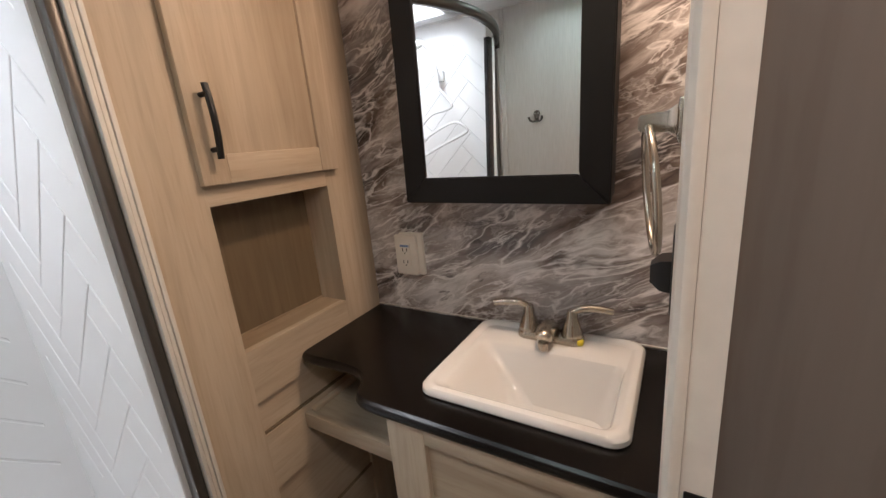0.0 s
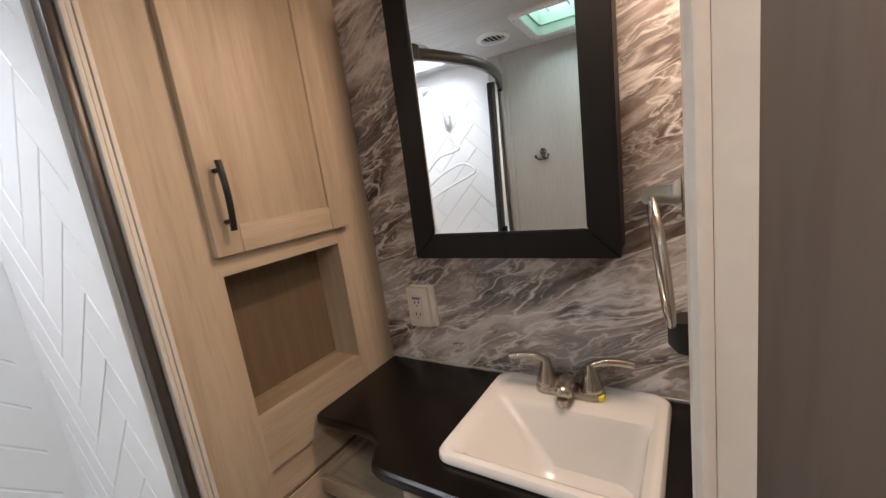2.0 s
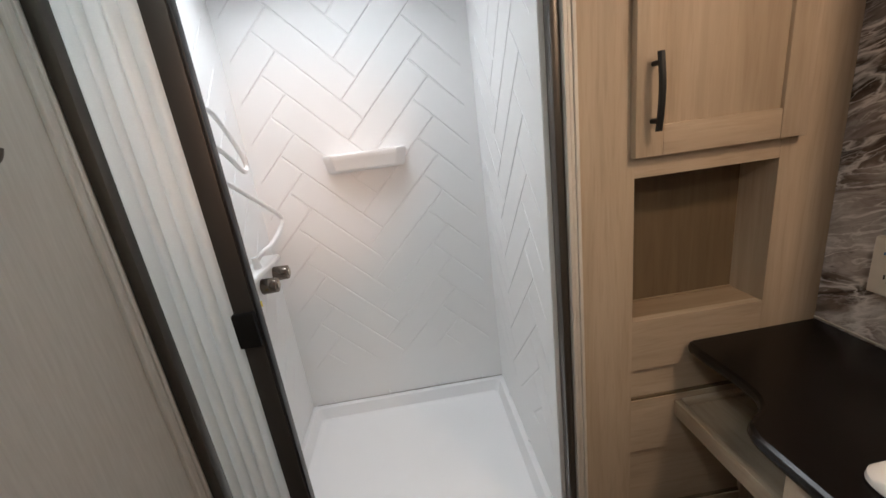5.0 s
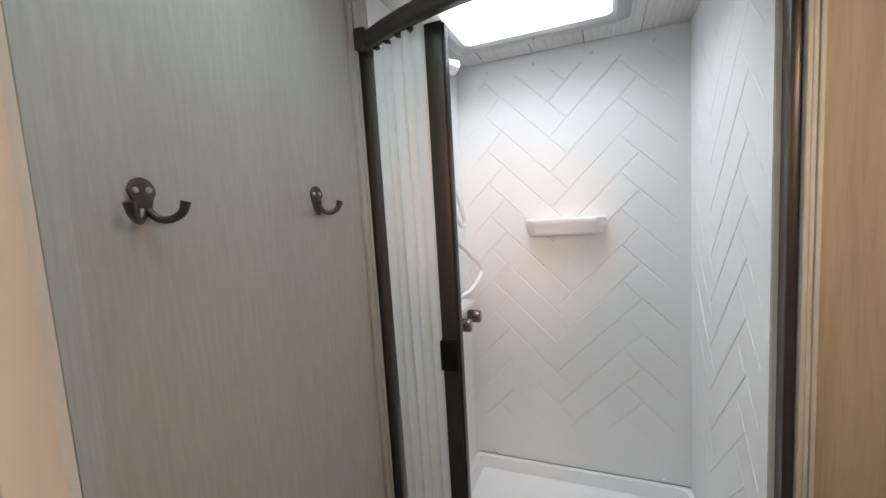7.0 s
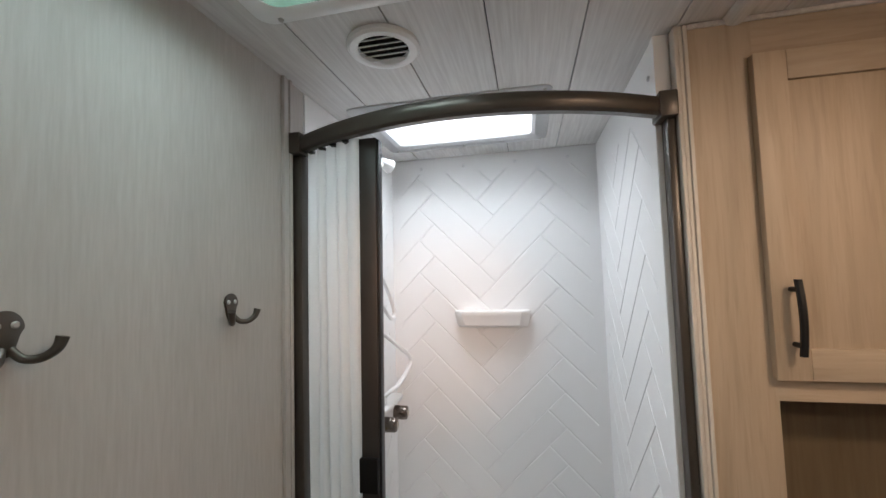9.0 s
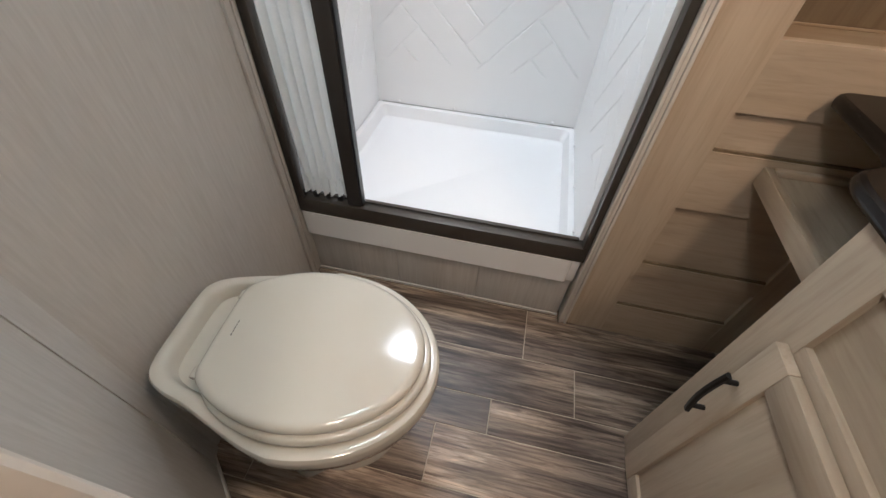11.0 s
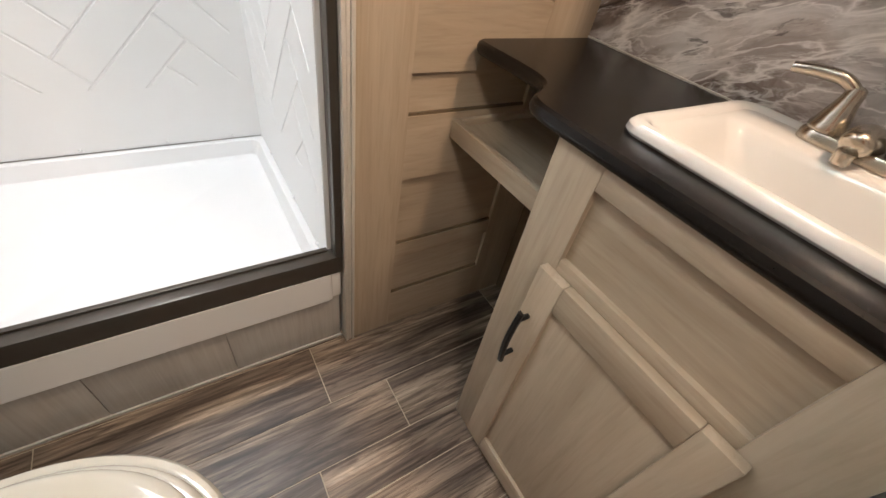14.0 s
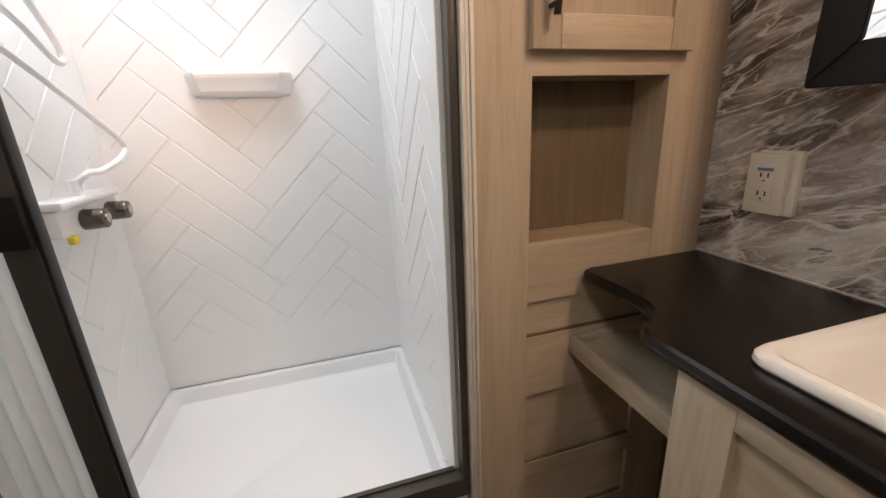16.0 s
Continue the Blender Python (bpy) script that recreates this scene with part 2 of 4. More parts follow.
PEWTER = plain("pewter_hook_metal", (0.135, 0.122, 0.108), 0.38, 0.85, vary=0.1, bumps=0.02)
SMOKE = plain("smoked_chrome_knob", (0.16, 0.135, 0.115), 0.2, 0.8, vary=0.1, bumps=0.01)
SINK = plain("white_sink_acrylic", (0.70, 0.685, 0.665), 0.14, vary=0.006, bumps=0.0, coat=0.4, fine=0.995)
BONE = plain("bone_toilet_plastic", (0.56, 0.533, 0.468), 0.10, vary=0.006, bumps=0.0, coat=0.4, fine=0.995)
OUTLET = plain("ivory_white_plastic", (0.80, 0.74, 0.66), 0.35, vary=0.02, bumps=0.0)
CREAM = plain("cream_white_trim", (0.83, 0.785, 0.72), 0.38, vary=0.03, bumps=0.02)
TRIM_GREY = plain("pale_trim", (0.70, 0.665, 0.61), 0.45, vary=0.05, bumps=0.03)
YELLOW = plain("yellow_sticker", (0.80, 0.66, 0.03), 0.5, vary=0.03, bumps=0.0)
BLUE = plain("blue_print", (0.16, 0.25, 0.45), 0.5, vary=0.03, bumps=0.0)
INK = plain("grey_print", (0.14, 0.13, 0.125), 0.5, vary=0.05, bumps=0.0)
GAP = plain("grey_sealant_gap", (0.30, 0.29, 0.285), 0.6, vary=0.05, bumps=0.0)
SCREW = plain("zinc_screw", (0.62, 0.61, 0.58), 0.3, 0.9, vary=0.05, bumps=0.0)
# near-black stands in for the shade inside the duct and socket holes
DARK = plain("dark_hollow", (0.02, 0.019, 0.018), 0.8, vary=0.1, bumps=0.0)
WALLBOARD = streaks("grey_linen_wall_board", (0.505, 0.488, 0.466), (0.572, 0.556, 0.535), scale=(150, 150, 11), wide=(0.94, 1.0))
SKIRT = streaks("grey_linen_skirt_board", (0.50, 0.485, 0.465), (0.58, 0.57, 0.55))
CEIL = streaks("whitewashed_ceiling_plank", (0.60, 0.585, 0.575), (0.74, 0.73, 0.72), scale=(5, 110, 110), wide=(0.9, 1.0))
HALLWALL = wood("grey_wood_print", (0.15, 0.130, 0.115), (0.205, 0.182, 0.163), grain=(14, 14, 1.2), contrast=(0.2, 0.8), bumps=0.02)
HALLWOOD = wood("warm_brown_wood", (0.22, 0.11, 0.06), (0.32, 0.17, 0.10))
PLANK = plank_material("wood_look_floor_tile")
GROUT = plain("beige_grout", (0.52, 0.45, 0.35), 0.8, vary=0.05, bumps=0.05)
MIRROR = clear_glass("mirror_silver")
GREEN_LID = glow("green_tinted_vent_lid", (0.87, 0.97, 0.89), VENT_GLOW)
DOME = glow("milky_skylight_dome", (1.0, 0.99, 0.97), SKY_GLOW)
VENTPLASTIC = plain("pale_green_lit_plastic", (0.20, 0.28, 0.22), 0.45, vary=0.02, bumps=0.0)
LENS = glow("lamp_lens", (1.0, 0.82, 0.62), 3.0)

# ---------------------------------------------------------------- mesh helpers
ORIGIN = {}


def thing(name, loc, label, category, group="", rz=0.0, ry=0.0, rx=0.0):
    e = new(name)
    e.empty_display_size = 0.05
    e.matrix_basis = pose(*loc, rx, ry, rz)
    ORIGIN[e] = Vector(loc)
    return tagged(e, label, category, group)


def part(name, bm, material, parent, label="", smooth=True, local=False):
    """Link a bmesh as one mesh under a thing or a part; places are given in the room's metres unless local."""
    o = Vector() if local else ORIGIN[parent]
    bmesh.ops.recalc_face_normals(bm, faces=bm.faces)
    me = bpy.data.meshes.new(name)
    if o.length:
        bmesh.ops.translate(bm, verts=bm.verts, vec=-o)
    bm.to_mesh(me)
    bm.free()
    me.materials.append(material)
    if smooth:
        smooth_by_angle(me)
    ob = new(name, me)
    ob.parent = parent
    ORIGIN[ob] = Vector() if local else ORIGIN[parent]
    if label:
        ob["label"] = label
    return ob


def smooth_by_angle(me, limit=0.6):
    me.shade_smooth()
    me.set_sharp_from_angle(angle=limit)


def structure(name, bm, material, label, category):
    bmesh.ops.recalc_face_normals(bm, faces=bm.faces)
    me = bpy.data.meshes.new(name)
    bm.to_mesh(me)
    bm.free()
    me.materials.append(material)
    smooth_by_angle(me)
    ob = new(name, me)
    ORIGIN[ob] = Vector()
    return tagged(ob, label, category, kind="structure")


def box(bm, x0, x1, y0, y1, z0, z1, bev=0.0, seg=2):
    g = bmesh.ops.create_cube(bm, size=1.0)
    vs = g["verts"]
    for v in vs:
        v.co = Vector(((x0 + x1) / 2 + v.co.x * (x1 - x0), (y0 + y1) / 2 + v.co.y * (y1 - y0), (z0 + z1) / 2 + v.co.z * (z1 - z0)))
    if bev:
        es = {e for v in vs for e in v.link_edges}
        bmesh.ops.bevel(bm, geom=list(es), offset=bev, segments=seg, affect="EDGES", profile=0.5)
    return bm


def B(*a, bev=0.0, seg=2):
    return box(bmesh.new(), *a, bev=bev, seg=seg)


def cyl(bm, p, q, r0, r1=None, seg=24, bev=0.0):
    p, q = Vector(p), Vector(q)
    g = bmesh.ops.create_cone(bm, cap_ends=True, segments=seg, radius1=r0, radius2=r0 if r1 is None else r1, depth=(q - p).length)
    m = Matrix.Translation((p + q) / 2) @ (q - p).to_track_quat("Z", "Y").to_matrix().to_4x4()
    bmesh.ops.transform(bm, matrix=m, verts=g["verts"])
    if bev:
        es = [e for e in {e for v in g["verts"] for e in v.link_edges} if len(e.link_faces) == 2 and any(len(f.verts) > 4 for f in e.link_faces)]
        bmesh.ops.bevel(bm, geom=es, offset=bev, segments=2, affect="EDGES", profile=0.5)
    return bm


def C(*a, **k):
    return cyl(bmesh.new(), *a, **k)


def loft(bm, loops, closed=True, cap=True):
    rows = [[bm.verts.new(p) for p in l] for l in loops]
    n = len(rows[0])
    for a, b in zip(rows, rows[1:]):
        for i in range(n if closed else n - 1):
            j = (i + 1) % n
            bm.faces.new((a[i], a[j], b[j], b[i]))
    if cap:
        bm.faces.new(rows[0][::-1])
        bm.faces.new(rows[-1])
    return bm


def smooth_path(pts, n=10):
    pts = [Vector(p) for p in pts]
    out = []
    for i in range(len(pts) - 1):
        p0, p1, p2, p3 = pts[max(i - 1, 0)], pts[i], pts[i + 1], pts[min(i + 2, len(pts) - 1)]
        for k in range(n):
            t = k / n
            out.append(0.5 * ((2 * p1) + (p2 - p0) * t + (2 * p0 - 5 * p1 + 4 * p2 - p3) * t * t + (3 * p1 - p0 - 3 * p2 + p3) * t ** 3))
    return out + [pts[-1]]


def tube(bm, pts, r, seg=12, flat=1.0, closed=False):
    """A round (or flattened) bar along a path; r may be a list."""
    pts = [Vector(p) for p in pts]
    n = len(pts)
    rs = r if isinstance(r, (list, tuple)) else [r] * n
    loops, up = [], Vector((0.123, 0.31, 0.94)).normalized()
    for i, p in enumerate(pts):
        d = (pts[(i + 1) % n] - pts[i - 1]) if closed else (pts[min(i + 1, n - 1)] - pts[max(i - 1, 0)])
        d.normalize()
        u = (up - d * up.dot(d)).normalized()
        w = d.cross(u)
        up = u
        loops.append([p + rs[i] * (math.cos(a) * u + flat * math.sin(a) * w) for a in (2 * math.pi * k / seg for k in range(seg))])
    if closed:
        loops.append(loops[0])
    return loft(bm, loops, True, not closed)


def rounded(x0, x1, y0, y1, r, z, n=6):
    out = []
    for cx, cy, a0 in ((x1 - r, y1 - r, 0), (x0 + r, y1 - r, 90), (x0 + r, y0 + r, 180), (x1 - r, y0 + r, 270)):
        out += [(cx + r * math.cos(radians(a0 + 90 * k / n)), cy + r * math.sin(radians(a0 + 90 * k / n)), z) for k in range(n + 1)]
    return out


def prism(bm, poly, axis, lo, hi, bev=0.0):
    """Extrude a flat outline (pairs) along an axis."""
    def at(a, b, c):
        return {"x": (c, a, b), "y": (a, c, b), "z": (a, b, c)}[axis]
    loft(bm, [[at(a, b, lo) for a, b in poly], [at(a, b, hi) for a, b in poly]])
    if bev:
        es = [e for e in bm.edges if any(len(f.verts) == len(poly) and len(poly) > 4 for f in e.link_faces)]
        bmesh.ops.bevel(bm, geom=es, offset=bev, segments=2, affect="EDGES", profile=0.5)
    return bm


# ---------------------------------------------------------------- the room's measures
XE = 0.834          # inner face of the doorway wall
YS, YN = -1.50, 0.02   # linen wall and marble wall
ZC = 2.055          # ceiling
XB, YSH = -0.778, -0.622   # shower: back wall and its wall beside the cabinet
COUNTER_Z = 0.878

# floor slab under the tiles
structure("floor", B(-0.06, 1.75, -1.6, 0.12, -0.05, -0.002), GROUT, "beige grouted bed under wood-look floor tiles", "floor")
structure("wall_north", B(-0.02, 0.95, YN, YN + 0.05, 0, ZC + 0.02), MARBLE, "brown and grey marble-print wall board with pale veins", "wall")
structure("wall_south", B(-0.06, 0.95, YS - 0.05, YS, 0, ZC + 0.02), WALLBOARD, "grey linen-look wall board with fine upright streaks", "wall")
bm = bmesh.new()
box(bm, XE, XE + 0.041, -0.475, YN + 0.05, 0, ZC + 0.02)
box(bm, XE, XE + 0.041, -1.31, -1.145, 0, ZC + 0.02)
box(bm, XE, XE + 0.041, -1.145, -0.475, 1.98, ZC + 0.02)
structure("wall_east", bm, WALLBOARD, "grey wall board round the open doorway", "wall")
bm = prism(bmesh.new(), [(0.655, YS), (0.70, YS - 0.05), (XE + 0.06, -1.285), (XE, -1.295)], "z", 0, ZC + 0.02)
structure("wall_corner", bm, WALLBOARD, "slanting grey linen-look wall board beside the doorway", "wall")

# ceiling of whitewashed planks in one mesh, with the skylight and roof vent openings left free
SKX0, SKX1, SKY0, SKY1 = -0.602, -0.228, -1.402, -0.868
RVX0, RVX1, RVY0, RVY1 = 0.268, 0.612, -1.368, -1.038


def ceiling():
    bm = bmesh.new()
    edges = [-1.6, -1.37, -1.17, -0.975, -0.78, -0.585, -0.39, -0.195, 0.1]
    holes = [(SKX0, SKX1, SKY0, SKY1), (RVX0, RVX1, RVY0, RVY1)]
    for a, b in zip(edges, edges[1:]):
        cut = sorted({a, b, *[h for hx in holes for h in hx[2:] if a < h < b]})
        for i, (c, d) in enumerate(zip(cut, cut[1:])):
            lo = c + (0.0016 if c == a else 0)
            hi = d - (0.0016 if d == b else 0)
            xs = [-0.85]
            for h in holes:
                if h[2] < (c + d) / 2 < h[3]:
                    xs += [h[0], h[1]]
            xs.append(1.75)
            for x0, x1 in zip(xs[::2], xs[1::2]):
                box(bm, x0, x1, lo, hi, ZC, ZC + 0.012)
    return bm


structure("ceiling", ceiling(), CEIL, "whitewashed wood-look ceiling planks with fine grooves", "ceiling")
bm = bmesh.new()
for x0, x1, y0, y1 in ((-0.9, SKX0, -1.6, 0.12), (SKX1, RVX0, -1.6, 0.12), (RVX1, 1.8, -1.6, 0.12), (SKX0, SKX1, -1.6, SKY0), (SKX0, SKX1, SKY1, 0.12), (RVX0, RVX1, -1.6, RVY0), (RVX0, RVX1, RVY1, 0.12)):
    box(bm, x0, x1, y0, y1, ZC + 0.0125, ZC + 0.06)
structure("ceiling_backing", bm, DARK, "dark backing board above the ceiling planks", "ceiling")

bm = bmesh.new()
loft(bm, [[(x, -0.479 + 0.021 * math.cos(a), ZC - 0.016 * math.sin(a)) for a in (math.pi * k / 10 for k in range(11))] for x in (0.002, 0.836)])
structure("trim_5", bm, CEIL, "pale half-round batten along the ceiling", "trim")

# the hall behind the camera
structure("wall_hall_north", B(XE + 0.0415, 1.72, -0.488, -0.40, 0, ZC), HALLWALL, "dim grey wood-print wall of the hall", "wall")
structure("wall_hall_south", B(XE + 0.0415, 1.72, -1.22, -1.144, 0, ZC), HALLWOOD, "warm brown wood wall of the hall", "wall")
# unseen end wall, added to close the hall off
structure("wall_hall_east", B(1.70, 1.75, -1.144, -0.488, 0, ZC), HALLWALL, "unseen plain grey wall added to close the hall", "wall")


def casing(name, y_in, sign, x_in, jamb_mat, jamb_label, x_out=0.846):
    """Rounded cream casing on the room side with the flat jamb behind it."""
    bm = bmesh.new()
    pts = [(x_in, y_in + sign * 0.055), (x_in, y_in + sign * 0.012), (x_in + 0.0025, y_in + sign * 0.004), (x_in + 0.008, y_in), (x_out - 0.006, y_in), (x_out, y_in + sign * 0.004), (x_out, y_in + sign * 0.055)]
    prism(bm, pts, "z", 0, 2.03)
    ob = structure(name, bm, CREAM, "cream white rounded door casing", "door frame")
    part("jamb", B(x_out + 0.0005, XE + 0.041, min(y_in + sign * 0.006, y_in + sign * 0.03), max(y_in + sign * 0.006, y_in + sign * 0.03), 0, 1.98), jamb_mat, ob, jamb_label)
    return ob


jn = casing("door_1_casing_north", -0.50, 1, 0.827, CREAM, "flat cream door jamb")
part("strike_plate", B(0.850, 0.8745, -0.4975, -0.495, 0.93, 0.992, bev=0.002), BLACK, jn, "black strike plate")
casing("door_1_casing_south", -1.132, -1, 0.818, HALLWOOD, "warm brown door jamb", 0.842)

# ---------------------------------------------------------------- shower
structure("wall_shower_back", B(XB - 0.03, XB, YS - 0.03, YSH + 0.03, 0.25, ZC), WHITE, "glossy white moulded shower back wall with herringbone relief", "shower wall")
structure("wall_shower_north", B(XB, -0.041, YSH, YSH + 0.02, 0.25, ZC), WHITE, "white moulded shower side wall with herringbone relief", "shower wall")
structure("wall_shower_south", B(XB, -0.0605, YS - 0.03, YS, 0.25, ZC), WHITE, "white moulded shower side wall carrying the tap", "shower wall")


def wall_screws():
    """Capped screws along the top of the shower surround."""
    back = bpy.data.objects["wall_shower_back"]
    for y in (-1.36, -1.17, -0.95, -0.735):
        part("screw_cap", C((XB + 0.003, y, 2.012), (XB + 0.0075, y, 2.012), 0.007, 0.004, seg=12), PAN, back)
    side = bpy.data.objects["wall_shower_north"]
    for z in (1.98,):
        part("screw_cap", C((-0.066, YSH - 0.003, z), (-0.066, YSH - 0.0075, z), 0.007, 0.004, seg=12), PAN, side)


wall_screws()
structure("trim_6", B(-0.0405, -0.0205, YSH - 0.004, -0.5955, 1.917, ZC - 0.001), WHITE, "white filler strip above the shower rail", "trim")


def shower_pan():
    t = thing("shower_pan", (-0.39, -1.06, 0.0), "glossy white shower tray with a raised rim", "shower tray")
    x0, x1, y0, y1 = XB + 0.001, -0.004, YS + 0.001, YSH - 0.001
    loops = [rounded(x0, x1, y0, y1, 0.012, z) for z in (0.205, 0.304)]
    loops += [rounded(x0 + a, x1 - b, y0 + a, y1 - a, 0.025, z) for a, b, z in ((0.012, 0.03, 0.306), (0.020, 0.036, 0.302), (0.030, 0.042, 0.272), (0.036, 0.046, 0.256), (0.050, 0.056, 0.250))]
    bm = loft(bmesh.new(), loops)
    part("tray", bm, PAN, t)
    bm = B(-0.045, -0.012, y0 + 0.002, -0.5985, 0.205, 0.3045, bev=0.006)
    part("front_skirt", bm, PAN, t)
    cz = 0.251
    part("drain", C((-0.125, -1.044, cz - 0.004), (-0.125, -1.044, cz + 0.003), 0.032, seg=28, bev=0.001), SCREW, t, "round metal drain")
    for y in (-1.40, -1.15, -0.92, -0.72):
        part("screw_cap", C((XB + 0.002, y, 0.318), (XB + 0.008, y, 0.318), 0.007, 0.004, seg=10), PAN, t)
    for x in (-0.62, -0.35, -0.12):
        part("screw_cap", C((x, YSH - 0.002, 0.318), (x, YSH - 0.008, 0.318), 0.007, 0.004, seg=10), PAN, t)
    part("sealant_line", B(XB + 0.0033, XB + 0.005, y0 + 0.02, y1 - 0.004, 0.3065, 0.3083), GAP, t, "thin dark gap above the rim")
    return t


shower_pan()


def skirt_board():
    ob = structure("shower_base_wall", B(-0.052, -0.030, YS, -0.60, 0.0, 0.205), SKIRT, "grey board closing the base under the shower", "wall")
    edges = [YS + 0.002, -1.186, -0.898, -0.602]
    for a, b in zip(edges, edges[1:]):
        part("panel", B(-0.030, -0.0245, a + 0.001, b - 0.001, 0.006, 0.203, bev=0.001), SKIRT, ob)
    for y in (-1.186, -0.898, -0.64):
        part("screw", C((-0.0245, y, 0.19), (-0.0215, y, 0.19), 0.004, 0.003, seg=8), SCREW, ob)
    part("base_trim", B(-0.0245, -0.018, YS, -0.60, 0.0, 0.010, bev=0.001), SKIRT, ob)


skirt_board()


def shower_frame():
    t = thing("shower_screen", (0, -1.06, 0.305), "dark bronze framed shower opening with a half-drawn white pleated screen", "shower screen")
    y0, y1 = YS + 0.002, -0.595
    part("bottom_track", B(-0.045, -0.004, y0, y1, 0.3055, 0.362, bev=0.003), BRONZE, t)
    part("track_lip", B(-0.046, -0.034, y0 + 0.03, y1 - 0.03, 0.362, 0.368, bev=0.001), BRONZE, t)
    part("jamb", B(-0.040, -0.004, y0, y0 + 0.026, 0.362, 1.880, bev=0.003), BRONZE, t)
    part("jamb", B(-0.040, -0.004, y1 - 0.019, y1, 0.362, 1.880, bev=0.003), BRONZE, t)
    # bowed head rail
    n = 28
    ye0, ye1 = y0 + 0.012, y1 - 0.012
    arc = []
    for i in range(n + 1):
        s = i / n
        y = ye0 + (ye1 - ye0) * s
        arc.append(Vector((rail_x(y), y, 0)))
    loops = []
    prof = [(-0.015, -0.02), (-0.015, 0.02), (0.004, 0.021), (0.012, 0.016), (0.016, 0.006), (0.016, -0.006), (0.012, -0.016), (0.004, -0.021)]
    for i, p in enumerate(arc):
        d = (arc[min(i + 1, n)] - arc[max(i - 1, 0)]).normalized()
        out = Vector((d.y, -d.x, 0))
        loops.append([p + out * a + Vector((0, 0, 1.889 + b)) for a, b in prof])
    part("head_rail", loft(bmesh.new(), loops), BRONZE, t)
    for ya, yb in ((y0, y0 + 0.034), (y1 - 0.036, y1)):
        part("rail_end_cap", B(-0.044, 0.012 + abs(rail_x((ya + yb) / 2) + 0.022) * 0.6, ya, yb, 1.861, 1.916, bev=0.004), BRONZE, t)
    # closing post with its handle
    yp = -1.268
    xt, xb = rail_x(yp) - 0.045, -0.022

    def lean(bm):
        for v in bm.verts:
            f = (v.co.z - 0.362) / 1.51
            v.co.x += xb + (xt - xb) * f
            v.co.y -= 0.036 * (1 - f)
        return bm

    bm = lean(B(-0.014, 0.014, yp - 0.022, yp + 0.020, 0.366, 1.868, bev=0.002))
    post = part("closing_post", bm, POST, t)
    bm = lean(B(-0.012, 0.010, yp + 0.0205, yp + 0.0255, 0.368, 1.864, bev=0.001))
    part("magnet_strip", bm, BLACK, post, "black magnet strip")
    part("latch_handle", lean(B(0.010, 0.026, yp - 0.024, yp + 0.021, 1.052, 1.130, bev=0.003)), LATCH, post, "black latch handle")
    # pleated screen between jamb and post
    bm = bmesh.new()
    ya, yb = y0 + 0.029, yp - 0.025
    folds, per, cols = 5, 10, []
    nz = 24
    for i in range(folds * per + 1):
        s = i / (folds * per)
        y = ya + (yb - ya) * s
        pull_in = 0.036 * s
        ph = (s * folds) % 1.0
        bulge = 0.016 * (math.sin(math.pi * ph) ** 0.7)
        col = []
        for k in range(nz + 1):
            f = k / nz
            z = 0.388 + (1.870 - 0.388) * f
            low = max(0.0, 1 - f * 9)
            x = (-0.030) * (1 - f) + (rail_x(y) - 0.030) * f + bulge * (0.85 + 0.25 * math.sin(i * 0.37 + f * 2.0)) + 0.012 * low * math.sin(i * 0.8 + f * 40)
            col.append((x, y - pull_in * (1 - f) + 0.002 * math.sin(f * 6 + i * 0.3), z))
        cols.append(col)
    loft(bm, cols, closed=False, cap=False)
    bmesh.ops.solidify(bm, geom=bm.faces[:], thickness=0.0012)
    part("pleated_curtain", bm, FABRIC, t, "white pleated fabric curtain")
    for i in range(folds - 1):
        y = ya + (yb - ya) * (i + 0.6) / (folds - 0.6)
        part("glider", B(-0.034, -0.012, y - 0.036, y - 0.020, 0.368, 0.388, bev=0.003), BLACK, t, "black plastic curtain glider")
        part("top_glider", B(rail_x(y) - 0.03, rail_x(y) - 0.010, y - 0.007, y + 0.007, 1.864, 1.872, bev=0.001), BLACK, t, "black plastic curtain glider")
    return t


def rail_x(y):
    s = (y - (-1.05)) / 0.45
    return -0.022 + 0.135 * max(0.0, 1 - s * s)


shower_frame()


def shower_shelf():
    t = thing("shower_shelf", (XB, -1.075, 1.36), "small white moulded shelf on the shower wall", "shelf")
    loops = []
    for z, d, s in ((1.388, 0.064, 0.0), (1.376, 0.066, 0.0), (1.366, 0.062, 0.002), (1.330, 0.056, 0.010), (1.322, 0.046, 0.014), (1.318, 0.0, 0.018)):
        a, b = -1.222 + s, -0.911 - s
        loops.append([(XB, a, z), (XB + d * 0.45, a, z), (XB + d, a + 0.034, z), (XB + d, b - 0.034, z), (XB + d * 0.45, b, z), (XB, b, z)])
    bm = loft(bmesh.new(), loops)
    bmesh.ops.bevel(bm, geom=bm.edges[:], offset=0.002, segments=2, affect="EDGES")
    part("ledge", bm, WHITE, t)


shower_shelf()


